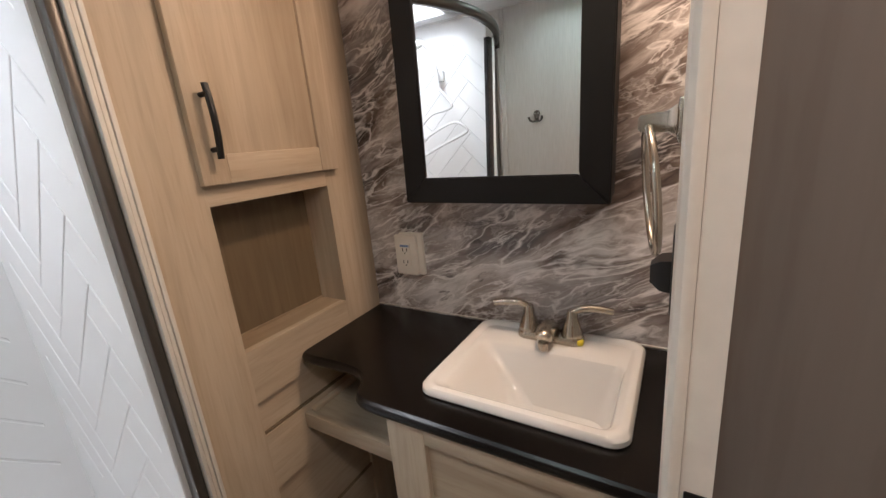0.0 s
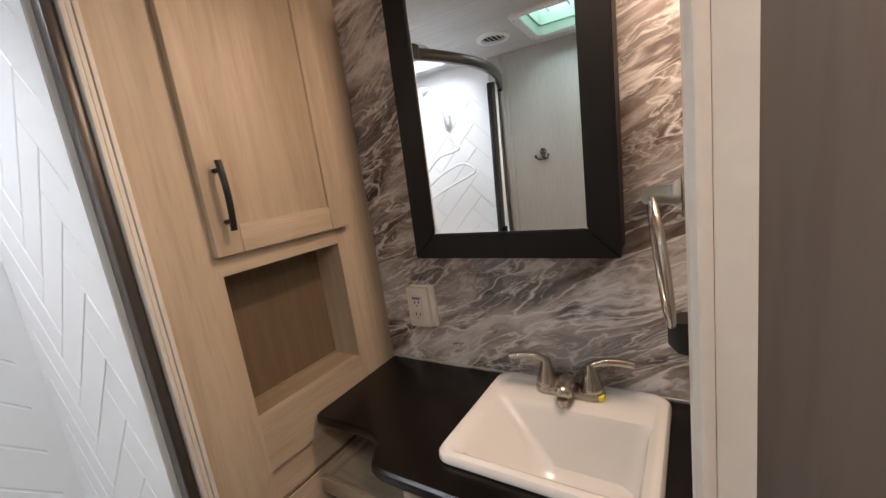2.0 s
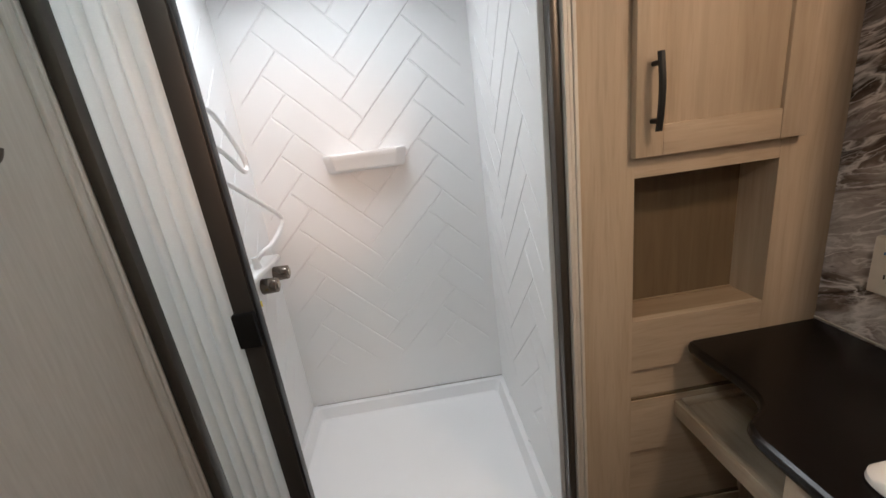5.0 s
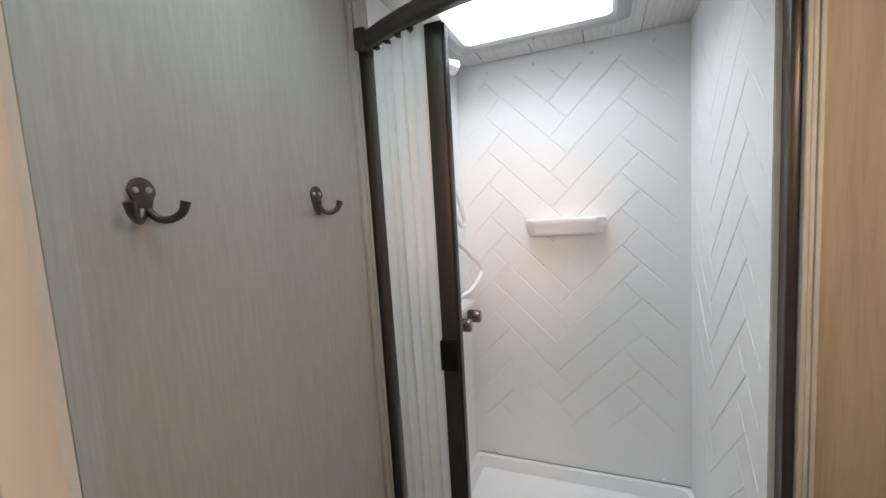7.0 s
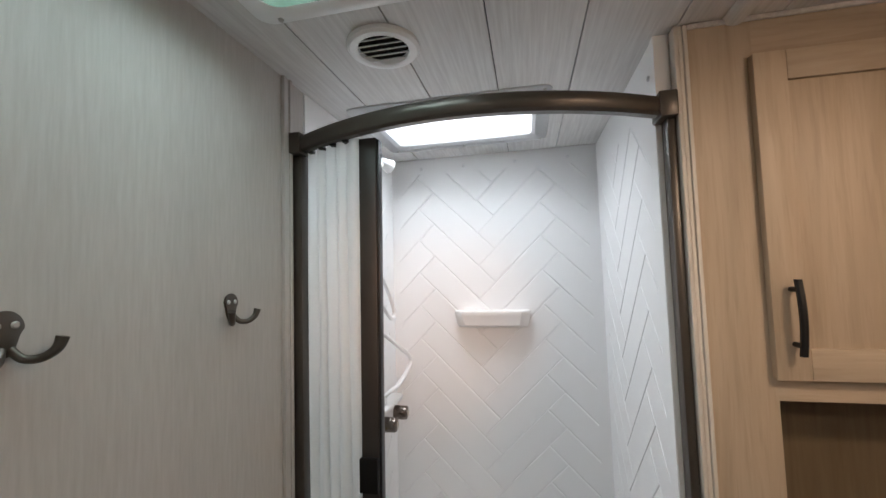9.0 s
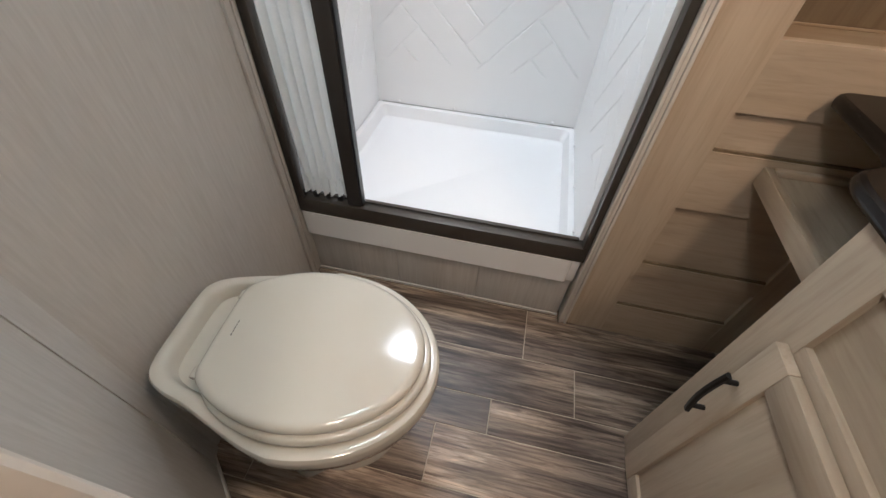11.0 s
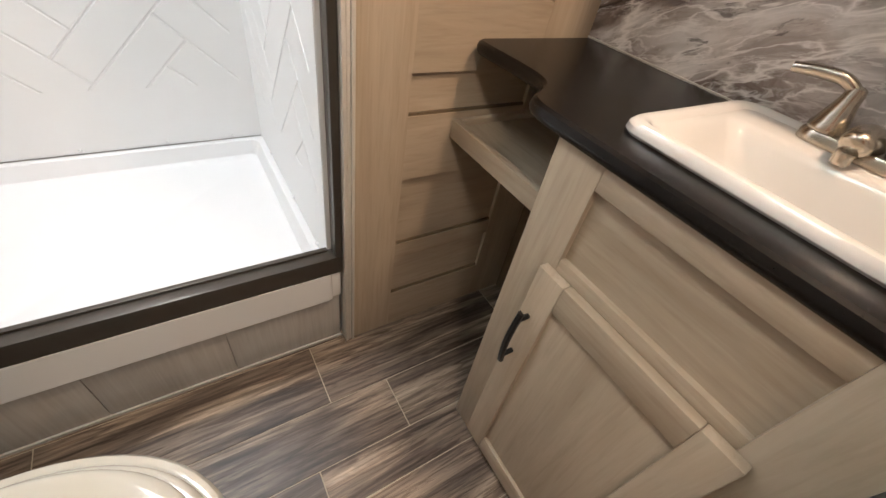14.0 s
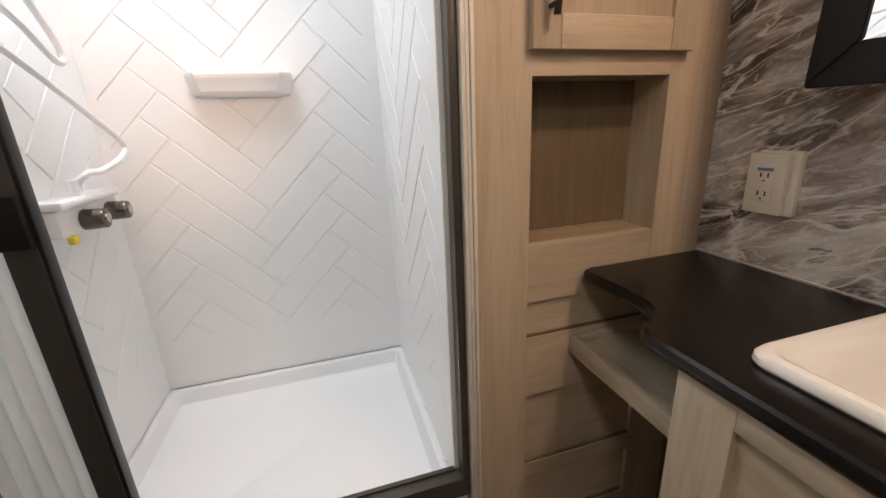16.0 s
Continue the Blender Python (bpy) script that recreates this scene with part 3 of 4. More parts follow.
def shower_tap():
    t = thing("shower_tap", (-0.46, YS, 1.0), "white shower tap with two smoked knobs and a yellow tag", "tap")
    part("body", B(-0.640, -0.375, YS, YS + 0.055, 0.985, 1.050, bev=0.006), WHITE, t)
    part("shelf_top", B(-0.650, -0.365, YS, YS + 0.075, 1.052, 1.072, bev=0.006), WHITE, t)
    for x, z in ((-0.475, 1.012), (-0.600, 1.012)):
        k = part("knob", C((x, YS + 0.055, z), (x, YS + 0.105, z), 0.027, 0.025, seg=12, bev=0.003), SMOKE, t, "smoked chrome knob")
        part("cap", C((x, YS + 0.105, z), (x, YS + 0.109, z), 0.012, seg=14), NICKEL, k)
    part("outlet", C((-0.49, YS + 0.05, 1.06), (-0.49, YS + 0.05, 1.11), 0.014, 0.012, seg=16), WHITE, t)
    part("tag", B(-0.42, -0.392, YS + 0.050, YS + 0.064, 0.966, 0.985, bev=0.003), YELLOW, t, "yellow warning tag")


shower_tap()


def hand_shower():
    t = thing("hand_shower", (-0.36, YS, 1.75), "white hand shower in a wall bracket with its hose", "shower head")
    part("bracket", B(-0.375, -0.325, YS, YS + 0.035, 1.74, 1.80, bev=0.008), WHITE, t)
    pts = smooth_path([(-0.35, YS + 0.05, 1.70), (-0.355, YS + 0.058, 1.80), (-0.375, YS + 0.075, 1.90), (-0.42, YS + 0.10, 1.955)], 8)
    part("handle", tube(bmesh.new(), pts, [0.009 + 0.003 * i / len(pts) for i in range(len(pts))], 14), WHITE, t)
    part("head", C((-0.405, YS + 0.092, 1.950), (-0.445, YS + 0.112, 1.938), 0.013, 0.027, seg=24, bev=0.004), WHITE, t)
    y = YS + 0.08
    hose = [(-0.35, YS + 0.05, 1.70), (-0.26, y, 1.60), (-0.30, y, 1.575), (-0.40, y, 1.555), (-0.50, y, 1.47), (-0.545, y, 1.405), (-0.51, y, 1.385), (-0.40, y, 1.45), (-0.25, y, 1.50), (-0.17, y, 1.45), (-0.25, y, 1.41),
            (-0.365, y, 1.368), (-0.60, y, 1.262), (-0.735, y, 1.192), (-0.70, y, 1.152), (-0.57, y, 1.125), (-0.505, y, 1.125), (-0.49, YS + 0.052, 1.10)]
    part("hose", tube(bmesh.new(), smooth_path(hose, 8), 0.0080, 10), WHITE, t, "pale grey-white flexible hose")


hand_shower()


def skylight():
    t = thing("skylight", (-0.38, -1.14, ZC), "bright white skylight dome over the shower", "skylight")
    bm = bmesh.new()
    loops = []
    for g, z in ((0.042, ZC - 0.001), (0.041, ZC - 0.004), (0.036, ZC - 0.005), (0.0, ZC - 0.006), (-0.012, ZC + 0.003), (-0.03, ZC + 0.245)):
        loops.append(rounded(SKX0 - g, SKX1 + g, SKY0 - g, SKY1 + g, 0.03, z))
    loft(bm, loops, cap=False)
    bmesh.ops.solidify(bm, geom=bm.faces[:], thickness=0.002)
    part("flange_and_shaft", bm, WHITE, t)
    part("inner_lip", loft(bmesh.new(), [rounded(SKX0 + a, SKX1 - a, SKY0 + a, SKY1 - a, 0.03, z) for a, z in ((0.03, ZC + 0.245), (0.040, ZC + 0.247), (0.042, ZC + 0.265))], cap=False), WHITE, t)
    part("dome", loft(bmesh.new(), [rounded(SKX0 + a, SKX1 - a, SKY0 + a, SKY1 - a, 0.05, z) for a, z in ((0.03, ZC + 0.265), (0.04, ZC + 0.30), (0.09, ZC + 0.33))]), DOME, t, "milky glowing acrylic dome")
    for x, y in ((SKX0 - 0.02, SKY0 - 0.01), (SKX0 - 0.022, -1.14), (SKX0 - 0.02, SKY1 + 0.02), (SKX1 + 0.02, SKY1 + 0.02), (-0.37, SKY1 + 0.022)):
        part("screw", C((x, y, ZC - 0.009), (x, y, ZC - 0.005), 0.004, 0.006, seg=8), SCREW, t)


skylight()


def roof_vent():
    t = thing("roof_vent", (0.45, -1.2, ZC), "white roof vent with a green-tinted lid", "roof vent")
    loops = []
    for g, z in ((0.034, ZC - 0.001), (0.034, ZC - 0.010), (0.027, ZC - 0.014), (0.004, ZC - 0.014), (-0.004, ZC - 0.008), (-0.012, ZC + 0.03), (-0.018, ZC + 0.032), (-0.026, ZC + 0.095)):
        loops.append(rounded(RVX0 - g, RVX1 + g, RVY0 - g, RVY1 + g, 0.03, z))
    bm = loft(bmesh.new(), loops[:5], cap=False)
    part("garnish_frame", bm, WHITE, t)
    part("shaft", loft(bmesh.new(), loops[4:], cap=False), VENTPLASTIC, t, "pale green lit inner shaft")
    part("lid", B(RVX0 + 0.02, RVX1 - 0.02, RVY0 + 0.02, RVY1 - 0.02, ZC + 0.10, ZC + 0.11), GREEN_LID, t, "green translucent lid")
    bm = bmesh.new()
    for k in range(3):
        x = RVX0 + 0.07 + 0.095 * k
        box(bm, x - 0.003, x + 0.003, RVY0 + 0.03, RVY1 - 0.03, ZC + 0.075, ZC + 0.085)
    part("screen_bars", bm, VENTPLASTIC, t)
    for x, y in ((RVX0 - 0.018, RVY0 + 0.012), (RVX0 - 0.018, RVY1 - 0.02)):
        part("screw", C((x, y, ZC - 0.018), (x, y, ZC - 0.013), 0.004, 0.006, seg=8), SCREW, t)


roof_vent()


def air_register():
    c = Vector((0.095, -1.207, ZC))
    t = thing("air_register", c, "round white ceiling air outlet with slanted louvres", "air vent")
    prof = [(0.080, 0.0), (0.080, -0.008), (0.074, -0.014), (0.062, -0.015), (0.057, -0.012), (0.055, 0.0)]
    loops = [[c + Vector((r * math.cos(a), r * math.sin(a), z)) for a in (2 * math.pi * k / 40 for k in range(40))] for r, z in prof]
    part("ring", loft(bmesh.new(), loops, cap=False), WHITE, t)
    part("duct", C(c + Vector((0, 0, -0.0015)), c + Vector((0, 0, -0.0005)), 0.0565, seg=40), DARK, t, "dark disc for the shade inside the duct opening")
    for k in range(5):
        o = -0.040 + 0.020 * k
        h = math.sqrt(0.0545 ** 2 - o * o)
        bm = B(-0.008, 0.008, -h, h, -0.001, 0.001)
        bmesh.ops.transform(bm, matrix=Matrix.Translation(c + Vector((o, 0, -0.008))) @ Matrix.Rotation(radians(38), 4, "Y"), verts=bm.verts)
        part("louvre", bm, WHITE, t)


air_register()


def ceiling_lamp():
    c = Vector((LAMP[0], LAMP[1], ZC))
    t = thing("ceiling_lamp", c, "round white ceiling lamp with a warm lens", "ceiling lamp")
    prof = [(0.115, 0.0), (0.115, -0.012), (0.105, -0.022), (0.088, -0.026), (0.080, -0.022)]
    loops = [[c + Vector((r * math.cos(a), r * math.sin(a), z)) for a in (2 * math.pi * k / 40 for k in range(40))] for r, z in prof]
    part("rim", loft(bmesh.new(), loops, cap=False), WHITE, t)
    loops = [[c + Vector((r * math.cos(a), r * math.sin(a), z)) for a in (2 * math.pi * k / 32 for k in range(32))] for r, z in ((0.080, -0.020), (0.06, -0.028), (0.02, -0.031))]
    part("lens", loft(bmesh.new(), loops), LENS, t, "warm glowing lens")


ceiling_lamp()


# ---------------------------------------------------------------- tall cabinet
def slab(axis, a0, a1, z0, z1, p0, p1, bev=0.0015):
    p0, p1 = min(p0, p1), max(p0, p1)
    return B(p0, p1, a0, a1, z0, z1, bev=bev) if axis == "y" else B(a0, a1, p0, p1, z0, z1, bev=bev)


def framed_door(t, axis, a0, a1, z0, z1, p, out, stile, rail, up, side):
    """Door leaf: the sunk panel is the leaf itself, with its stiles and rails on it; out: direction it stands proud."""
    leaf = part("door", slab(axis, a0 + 0.004, a1 - 0.004, z0 + 0.004, z1 - 0.004, p + out * 0.002, p + out * 0.011), up, t, "framed whitewashed oak cabinet door")
    for b0, b1 in ((a0, a0 + stile), (a1 - stile, a1)):
        part("stile", slab(axis, b0, b1, z0, z1, p + out * 0.001, p + out * 0.020, 0.002), up, leaf)
    for c0, c1 in ((z0, z0 + rail), (z1 - rail, z1)):
        part("rail", slab(axis, a0 + stile + 0.0004, a1 - stile - 0.0004, c0, c1, p + out * 0.001, p + out * 0.0195, 0.002), side, leaf)
    return leaf


def pull(leaf, x, y, z0, z1, out):
    """Bowed black bar pull on two posts; out: unit vector away from the door."""
    o = Vector(out)
    base = Vector((x, y, 0))
    h = part("handle", bmesh_pull(base, z0, z1, o), BLACK_PULL, leaf, "bowed matt black bar handle")
    for z in (z0 + 0.019, z1 - 0.019):
        p = base + Vector((0, 0, z))
        part("post", C(p - o * 0.0005, p + o * 0.026, 0.0052, seg=12), BLACK_PULL, h)
    return h


def bmesh_pull(base, z0, z1, o):
    pts = [base + Vector((0, 0, z0 + (z1 - z0) * s)) + o * (0.0225 + 0.0075 * math.sin(math.pi * s)) for s in (i / 14 for i in range(15))]
    side = o.cross(Vector((0, 0, 1)))
    loops = []
    for p in pts:
        loops.append([p + side * a + o * b for a, b in ((-0.006, -0.003), (0.006, -0.003), (0.006, 0.002), (0.003, 0.005), (-0.003, 0.005), (-0.006, 0.002))])
    return loft(bmesh.new(), loops)


CY0, CY1 = -0.5665, YN - 0.001
NY0, NY1, NZ0, NZ1 = -0.446, -0.125, 0.945, 1.282


def tall_cabinet():
    t = thing("tall_cabinet", (-0.2, -0.28, 0), "tall whitewashed oak linen cabinet with an open cubby", "cabinet")
    th = -0.02
    # face frame
    part("stile", B(th, 0.0, CY0, -0.449, 0.0, ZC - 0.002), OAK, t)
    part("stile", B(th, 0.0, NY1, CY1, 0.0, ZC - 0.002), OAK, t)
    for z0, z1 in ((0.0, 0.152), (0.302, 0.354), (0.563, 0.721), (0.811, NZ0), (NZ1, 1.345), (1.945, ZC - 0.002)):
        part("rail", B(th, -0.0004, -0.4488, NY1 - 0.0002, z0, z1), OAK_SIDE, t)
    for z0, z1 in ((0.152, 0.302), (0.354, 0.563), (0.721, 0.811)):
        part("sunk_panel", B(th - 0.004, -0.010, -0.4488, NY1 - 0.0002, z0, z1), OAK_SIDE, t)
    # dark strips stand in for the shadow gaps below the panels
    for z0 in (0.152, 0.354, 0.721):
        part("panel_gap", B(-0.0098, -0.0035, -0.4484, NY1 - 0.0006, z0 - 0.0003, z0 + 0.006), OAK_SHADED, t, "dark strip for the shadow gap under a sunk panel")
    # cubby box
    d = -0.100
    part("cubby_back", B(d - 0.008, d, NY0 - 0.01, NY1 + 0.01, NZ0 - 0.02, NZ1 + 0.02), OAK_SHADED, t, "brown cubby back, its shade put into the colour")
    part("cubby_floor", B(d, th, NY0 - 0.006, NY1 + 0.006, NZ0 - 0.012, NZ0 - 0.0005), OAK_HALF_SHADED, t)
    part("cubby_top", B(d, th, NY0 - 0.006, NY1 + 0.006, NZ1, NZ1 + 0.012), OAK_HALF_SHADED, t)
    part("cubby_side", B(d, th, NY0 - 0.012, NY0 - 0.003, NZ0, NZ1), OAK, t)
    part("cubby_side", B(d, th, NY1, NY1 + 0.010, NZ0, NZ1), OAK, t)
    part("cubby_batten", B(d, d + 0.006, NY0, NY1, NZ0, NZ0 + 0.004, bev=0.001), OAK_HALF_SHADED, t)
    part("crown_bead", B(0.0005, 0.008, CY0, CY1, ZC - 0.011, ZC - 0.001, bev=0.002), CEIL, t, "thin pale bead along the ceiling")
    part("carcass", B(-0.45, -0.444, CY0, CY1, 0, ZC - 0.004), OAK, t)
    part("interior_lining", B(-0.44, th - 0.004, -0.44, -0.13, 1.34, 1.95), OAK, t)
    leaf = framed_door(t, "y", -0.459, -0.090, 1.325, 1.968, 0.0, 1, 0.058, 0.060, OAK, OAK_SIDE)
    pull(leaf, 0.020, -0.426, 1.375, 1.517, (1, 0, 0))
    return t


tall_cabinet()


def ridged_trim(name, x0, x1, y0, y1, along):
    """Upright cover moulding of three ridges."""
    bm = bmesh.new()
    n = 3
    for k in range(n):
        if along == "y":
            a, b = y0 + (y1 - y0) * k / n, y0 + (y1 - y0) * (k + 1) / n
            box(bm, x0, x1 - (0.003 if k == 1 else 0.0), a + 0.0006, b - 0.0006, 0, ZC - 0.001, bev=0.0015)
        else:
            a, b = x0 + (x1 - x0) * k / n, x0 + (x1 - x0) * (k + 1) / n
            box(bm, a + 0.0006, b - 0.0006, y0, y1 - (0.003 if k == 1 else 0.0), 0, ZC - 0.001, bev=0.0015)
    return structure(name, bm, TRIM_GREY if along == "y" else WALLBOARD, "pale ridged upright trim beside the shower opening", "trim")


ridged_trim("trim_1", -0.056, 0.008, -0.5945, -0.5675, "y")
ridged_trim("trim_2", 0.006, 0.042, YS, YS + 0.010, "x")
bm = bmesh.new()
prism(bm, [(0.640, YS), (0.640, YS + 0.004), (0.664, YS + 0.015), (0.682, YS + 0.035), (0.684, YS + 0.032), (0.66, YS)], "z", 0.0, ZC)
structure("trim_3", bm, WALLBOARD, "grey upright corner trim strip", "trim")
structure("baseboard", prism(bmesh.new(), [(0.662, YS + 0.002), (0.655, YS + 0.006), (XE - 0.008, -1.292), (XE, -1.297)], "z", 0.0, 0.012), TRIM_GREY, "pale thin trim along the floor", "trim")
structure("trim_4", B(0.0, XE, YN - 0.003, YN, COUNTER_Z, COUNTER_Z + 0.003), TRIM_GREY, "thin pale sealant line along the counter", "trim")


# ---------------------------------------------------------------- vanity
VX0, VX1, VY = 0.348, XE - 0.004, -0.396


def vanity():
    t = thing("vanity_cabinet", (0.59, -0.2, 0), "whitewashed oak vanity cabinet with a framed door", "cabinet")
    dz0, dz1 = 0.682, 0.813
    y0, y1 = VY, VY + 0.02
    part("stile", B(VX0, 0.436, y0, y1, 0, 0.851, bev=0.001), OAK, t)
    part("stile", B(0.752, VX1, y0, y1, 0, 0.851, bev=0.001), OAK, t)
    for z0, z1 in ((0, 0.075), (0.632, dz0), (dz1, 0.851)):
        part("rail", B(0.4364, 0.7516, y0 + 0.0004, y1, z0, z1, bev=0.001), OAK_FLAT, t)
    part("sunk_panel", B(0.42, 0.76, y0 + 0.012, y1 + 0.002, dz0 - 0.005, dz1 + 0.005), OAK_FLAT, t)
    part("inner_back", B(0.42, 0.76, y0 + 0.014, y1 + 0.002, 0.07, 0.63), OAK, t)
    part("side", B(VX0, VX0 + 0.012, y1, YN - 0.002, 0, 0.851), OAK, t)
    leaf = framed_door(t, "x", 0.419, 0.772, 0.042, 0.660, y0, -1, 0.056, 0.058, OAK, OAK_FLAT)
    pull(leaf, 0.440, y0 - 0.020, 0.424, 0.570, (0, -1, 0))
    return t


vanity()


def side_shelf():
    t = thing("vanity_side_shelf", (0.17, -0.15, 0.66), "whitewashed oak shelf between the tall cabinet and the vanity", "shelf")
    part("front_edge", B(0.001, VX0 - 0.001, -0.335, -0.317, 0.662, 0.706, bev=0.002), OAK_FLAT, t)
    part("board", B(0.001, VX0 - 0.001, -0.317, YN - 0.002, 0.680, 0.694), OAK_FLAT, t)
    # shadow under the shelf is painted into this panel's colour
    part("back_panel", B(0.001, VX0 - 0.001, YN - 0.012, YN - 0.002, 0.0, 0.680), OAK_SHADED, t, "brown panel under the shelf, darkened for the shadow there")
    part("end_batten", B(0.001, 0.016, -0.317, YN - 0.002, 0.694, 0.708, bev=0.002), OAK_SIDE, t)


side_shelf()


def counter():
    t = thing("countertop", (0.4, -0.2, COUNTER_Z), "dark brown laminate countertop with a curved front edge", "countertop")
    out = [(0.004, YN - 0.001), (0.004, -0.300)]
    out += [(0.010, -0.314), (0.024, -0.322)]
    ctrl = [(0.06, -0.322, 0), (0.15, -0.319, 0), (0.205, -0.324, 0), (0.238, -0.345, 0), (0.256, -0.376, 0), (0.272, -0.396, 0), (0.30, -0.406, 0), (0.335, -0.408, 0)]
    out += [(p.x, p.y) for p in smooth_path(ctrl, 5)]
    out += [(XE - 0.002, -0.404), (XE - 0.002, YN - 0.001)]
    # the basin's hole is cut so that the bowl hangs free
    top, th = COUNTER_Z, 0.0265
    prof = [(0.0085, top - th), (0.0025, top - th + 0.004), (0.0, top - th + 0.010), (0.0, top - 0.012), (0.003, top - 0.004), (0.009, top)]
    n = len(out)
    c2 = [Vector(p) for p in out]
    norm = []
    for i in range(n):
        d = (c2[(i + 1) % n] - c2[i - 1]).normalized()
        norm.append(Vector((-d.y, d.x)))
    def ring_points(inset):
        return [(p + m * inset) for p, m in zip(c2, norm)]

    edge = bmesh.new()
    loft(edge, [[(q.x, q.y, z) for q in ring_points(inset)] for inset, z in prof], cap=False)
    bm = bmesh.new()
    hole = [(x, y) for x, y, _ in rounded(SX0 + 0.02, SX1 - 0.02, SY0 + 0.02, SY1 - 0.02, 0.03, 0)]
    for inset, z in (prof[-1], prof[0]):
        rv = [bm.verts.new((q.x, q.y, z)) for q in ring_points(inset)]
        hv = [bm.verts.new((x, y, z)) for x, y in hole]
        es = [bm.edges.new((v[i], v[(i + 1) % len(v)])) for v in (rv, hv) for i in range(len(v))]
        bmesh.ops.triangle_fill(bm, use_beauty=True, use_dissolve=False, edges=es)
    part("nosing", edge, COUNTER, t, "rounded dark laminate nosing")
    part("top", bm, COUNTER, t)


SX0, SX1, SY0, SY1 = 0.388, 0.786, -0.340, 0.006


def sink():
    t = thing("sink", (0.587, -0.17, COUNTER_Z), "white rectangular drop-in basin with a rolled rim", "sink")
    z = COUNTER_Z
    L = []

    def ring(a, zz, r, back=0.0, left=0.0):
        L.append(rounded(SX0 + a + left, SX1 - a, SY0 + a, SY1 - a - back, r, zz, 8))

    ring(0.004, z - 0.002, 0.032)
    ring(0.0, z + 0.004, 0.034)
    ring(0.001, z + 0.012, 0.034)
    ring(0.006, z + 0.018, 0.032)
    ring(0.014, z + 0.020, 0.028)
    ring(0.022, z + 0.017, 0.026)
    ring(0.027, z + 0.012, 0.024)
    ring(0.029, z + 0.011, 0.024, 0.068, 0.004)
    ring(0.033, z + 0.006, 0.024, 0.074, 0.010)
    ring(0.037, z - 0.010, 0.026, 0.078, 0.022)
    ring(0.046, z - 0.070, 0.034, 0.084, 0.060)
    ring(0.056, z - 0.112, 0.044, 0.092, 0.080)
    ring(0.072, z - 0.128, 0.050, 0.106, 0.085)
    ring(0.110, z - 0.134, 0.030, 0.140, 0.060)
    part("basin", loft(bmesh.new(), L, cap=False), SINK, t)
    part("bowl_floor", B(SX0 + 0.10, SX1 - 0.06, SY0 + 0.06, SY1 - 0.16, z - 0.138, z - 0.1335), SINK, t)
    c = Vector((0.625, -0.205, z - 0.133))
    part("drain", C(c, c + Vector((0, 0, 0.004)), 0.027, 0.025, seg=28), NICKEL, t, "round metal drain")
    part("drain_plug", C(c + Vector((0, 0, 0.0042)), c + Vector((0, 0, 0.007)), 0.015, 0.012, seg=20), BLACK, t)


counter()
sink()


def faucet():
    cx, cy, z = 0.580, -0.040, COUNTER_Z + 0.0125
    t = thing("faucet", (cx, cy, z), "brushed nickel two-handle faucet with a yellow sticker", "faucet")
    # low base
    loops = []
    for a, zz in ((0.0, 0.0), (0.0, 0.012), (0.003, 0.017), (0.008, 0.019)):
        loops.append([(x, y, z + zz) for x, y, _ in rounded(cx - 0.079 + a, cx + 0.079 - a, cy - 0.026 + a, cy + 0.026 - a, 0.0255 - a, 0, 8)])
    part("base", loft(bmesh.new(), loops), NICKEL, t)
    # spout
    pts = [Vector((cx, cy + 0.010, z + 0.016)), Vector((cx, cy - 0.004, z + 0.027)), Vector((cx, cy - 0.026, z + 0.033)), Vector((cx, cy - 0.050, z + 0.030)), Vector((cx, cy - 0.064, z + 0.024))]
    path = smooth_path(pts, 6)
    part("spout", tube(bmesh.new(), path, [0.0215 - 0.0045 * i / len(path) if i < len(path) - 5 else 0.0175 * math.sqrt(max(0.01, 1 - ((i - len(path) + 6) / 5.05) ** 2)) for i in range(len(path))], 20, flat=1.15), NICKEL, t)
    part("aerator", C((cx, cy - 0.058, z + 0.000), (cx, cy - 0.058, z + 0.018), 0.0115, 0.0125, seg=24, bev=0.001), NICKEL, t)
    part("lift_rod", C((cx, cy + 0.020, z + 0.018), (cx, cy + 0.020, z + 0.040), 0.003, seg=10), NICKEL, t)
    for sgn in (-1, 1):
        hx = cx + sgn * 0.051
        prof = [(0.0250, 0.018), (0.0255, 0.024), (0.0235, 0.028), (0.0215, 0.034), (0.0175, 0.048), (0.0135, 0.062), (0.0125, 0.072), (0.0105, 0.079), (0.005, 0.082)]
        loops = [[(hx + r * math.cos(a), cy + r * math.sin(a), z + h) for a in (2 * math.pi * k / 28 for k in range(28))] for r, h in prof]
        h = part("handle", loft(bmesh.new(), loops), NICKEL, t)
        ly = -0.006 if sgn < 0 else 0.014
        lever = smooth_path([(hx, cy, z + 0.074), (hx + sgn * 0.022, cy + ly * 0.4, z + 0.084), (hx + sgn * 0.052, cy + ly, z + 0.084), (hx + sgn * 0.086, cy + ly * 1.5, z + 0.079)], 7)
        part("lever", tube(bmesh.new(), lever, [0.0075 + 0.0018 * math.sin(math.pi * i / len(lever)) for i in range(len(lever))], 14, flat=1.25), NICKEL, h)
    part("sticker", B(cx + 0.066, cx + 0.0795, cy - 0.022, cy - 0.006, z + 0.0025, z + 0.0145, bev=0.003), YELLOW, t, "yellow sticker")


faucet()


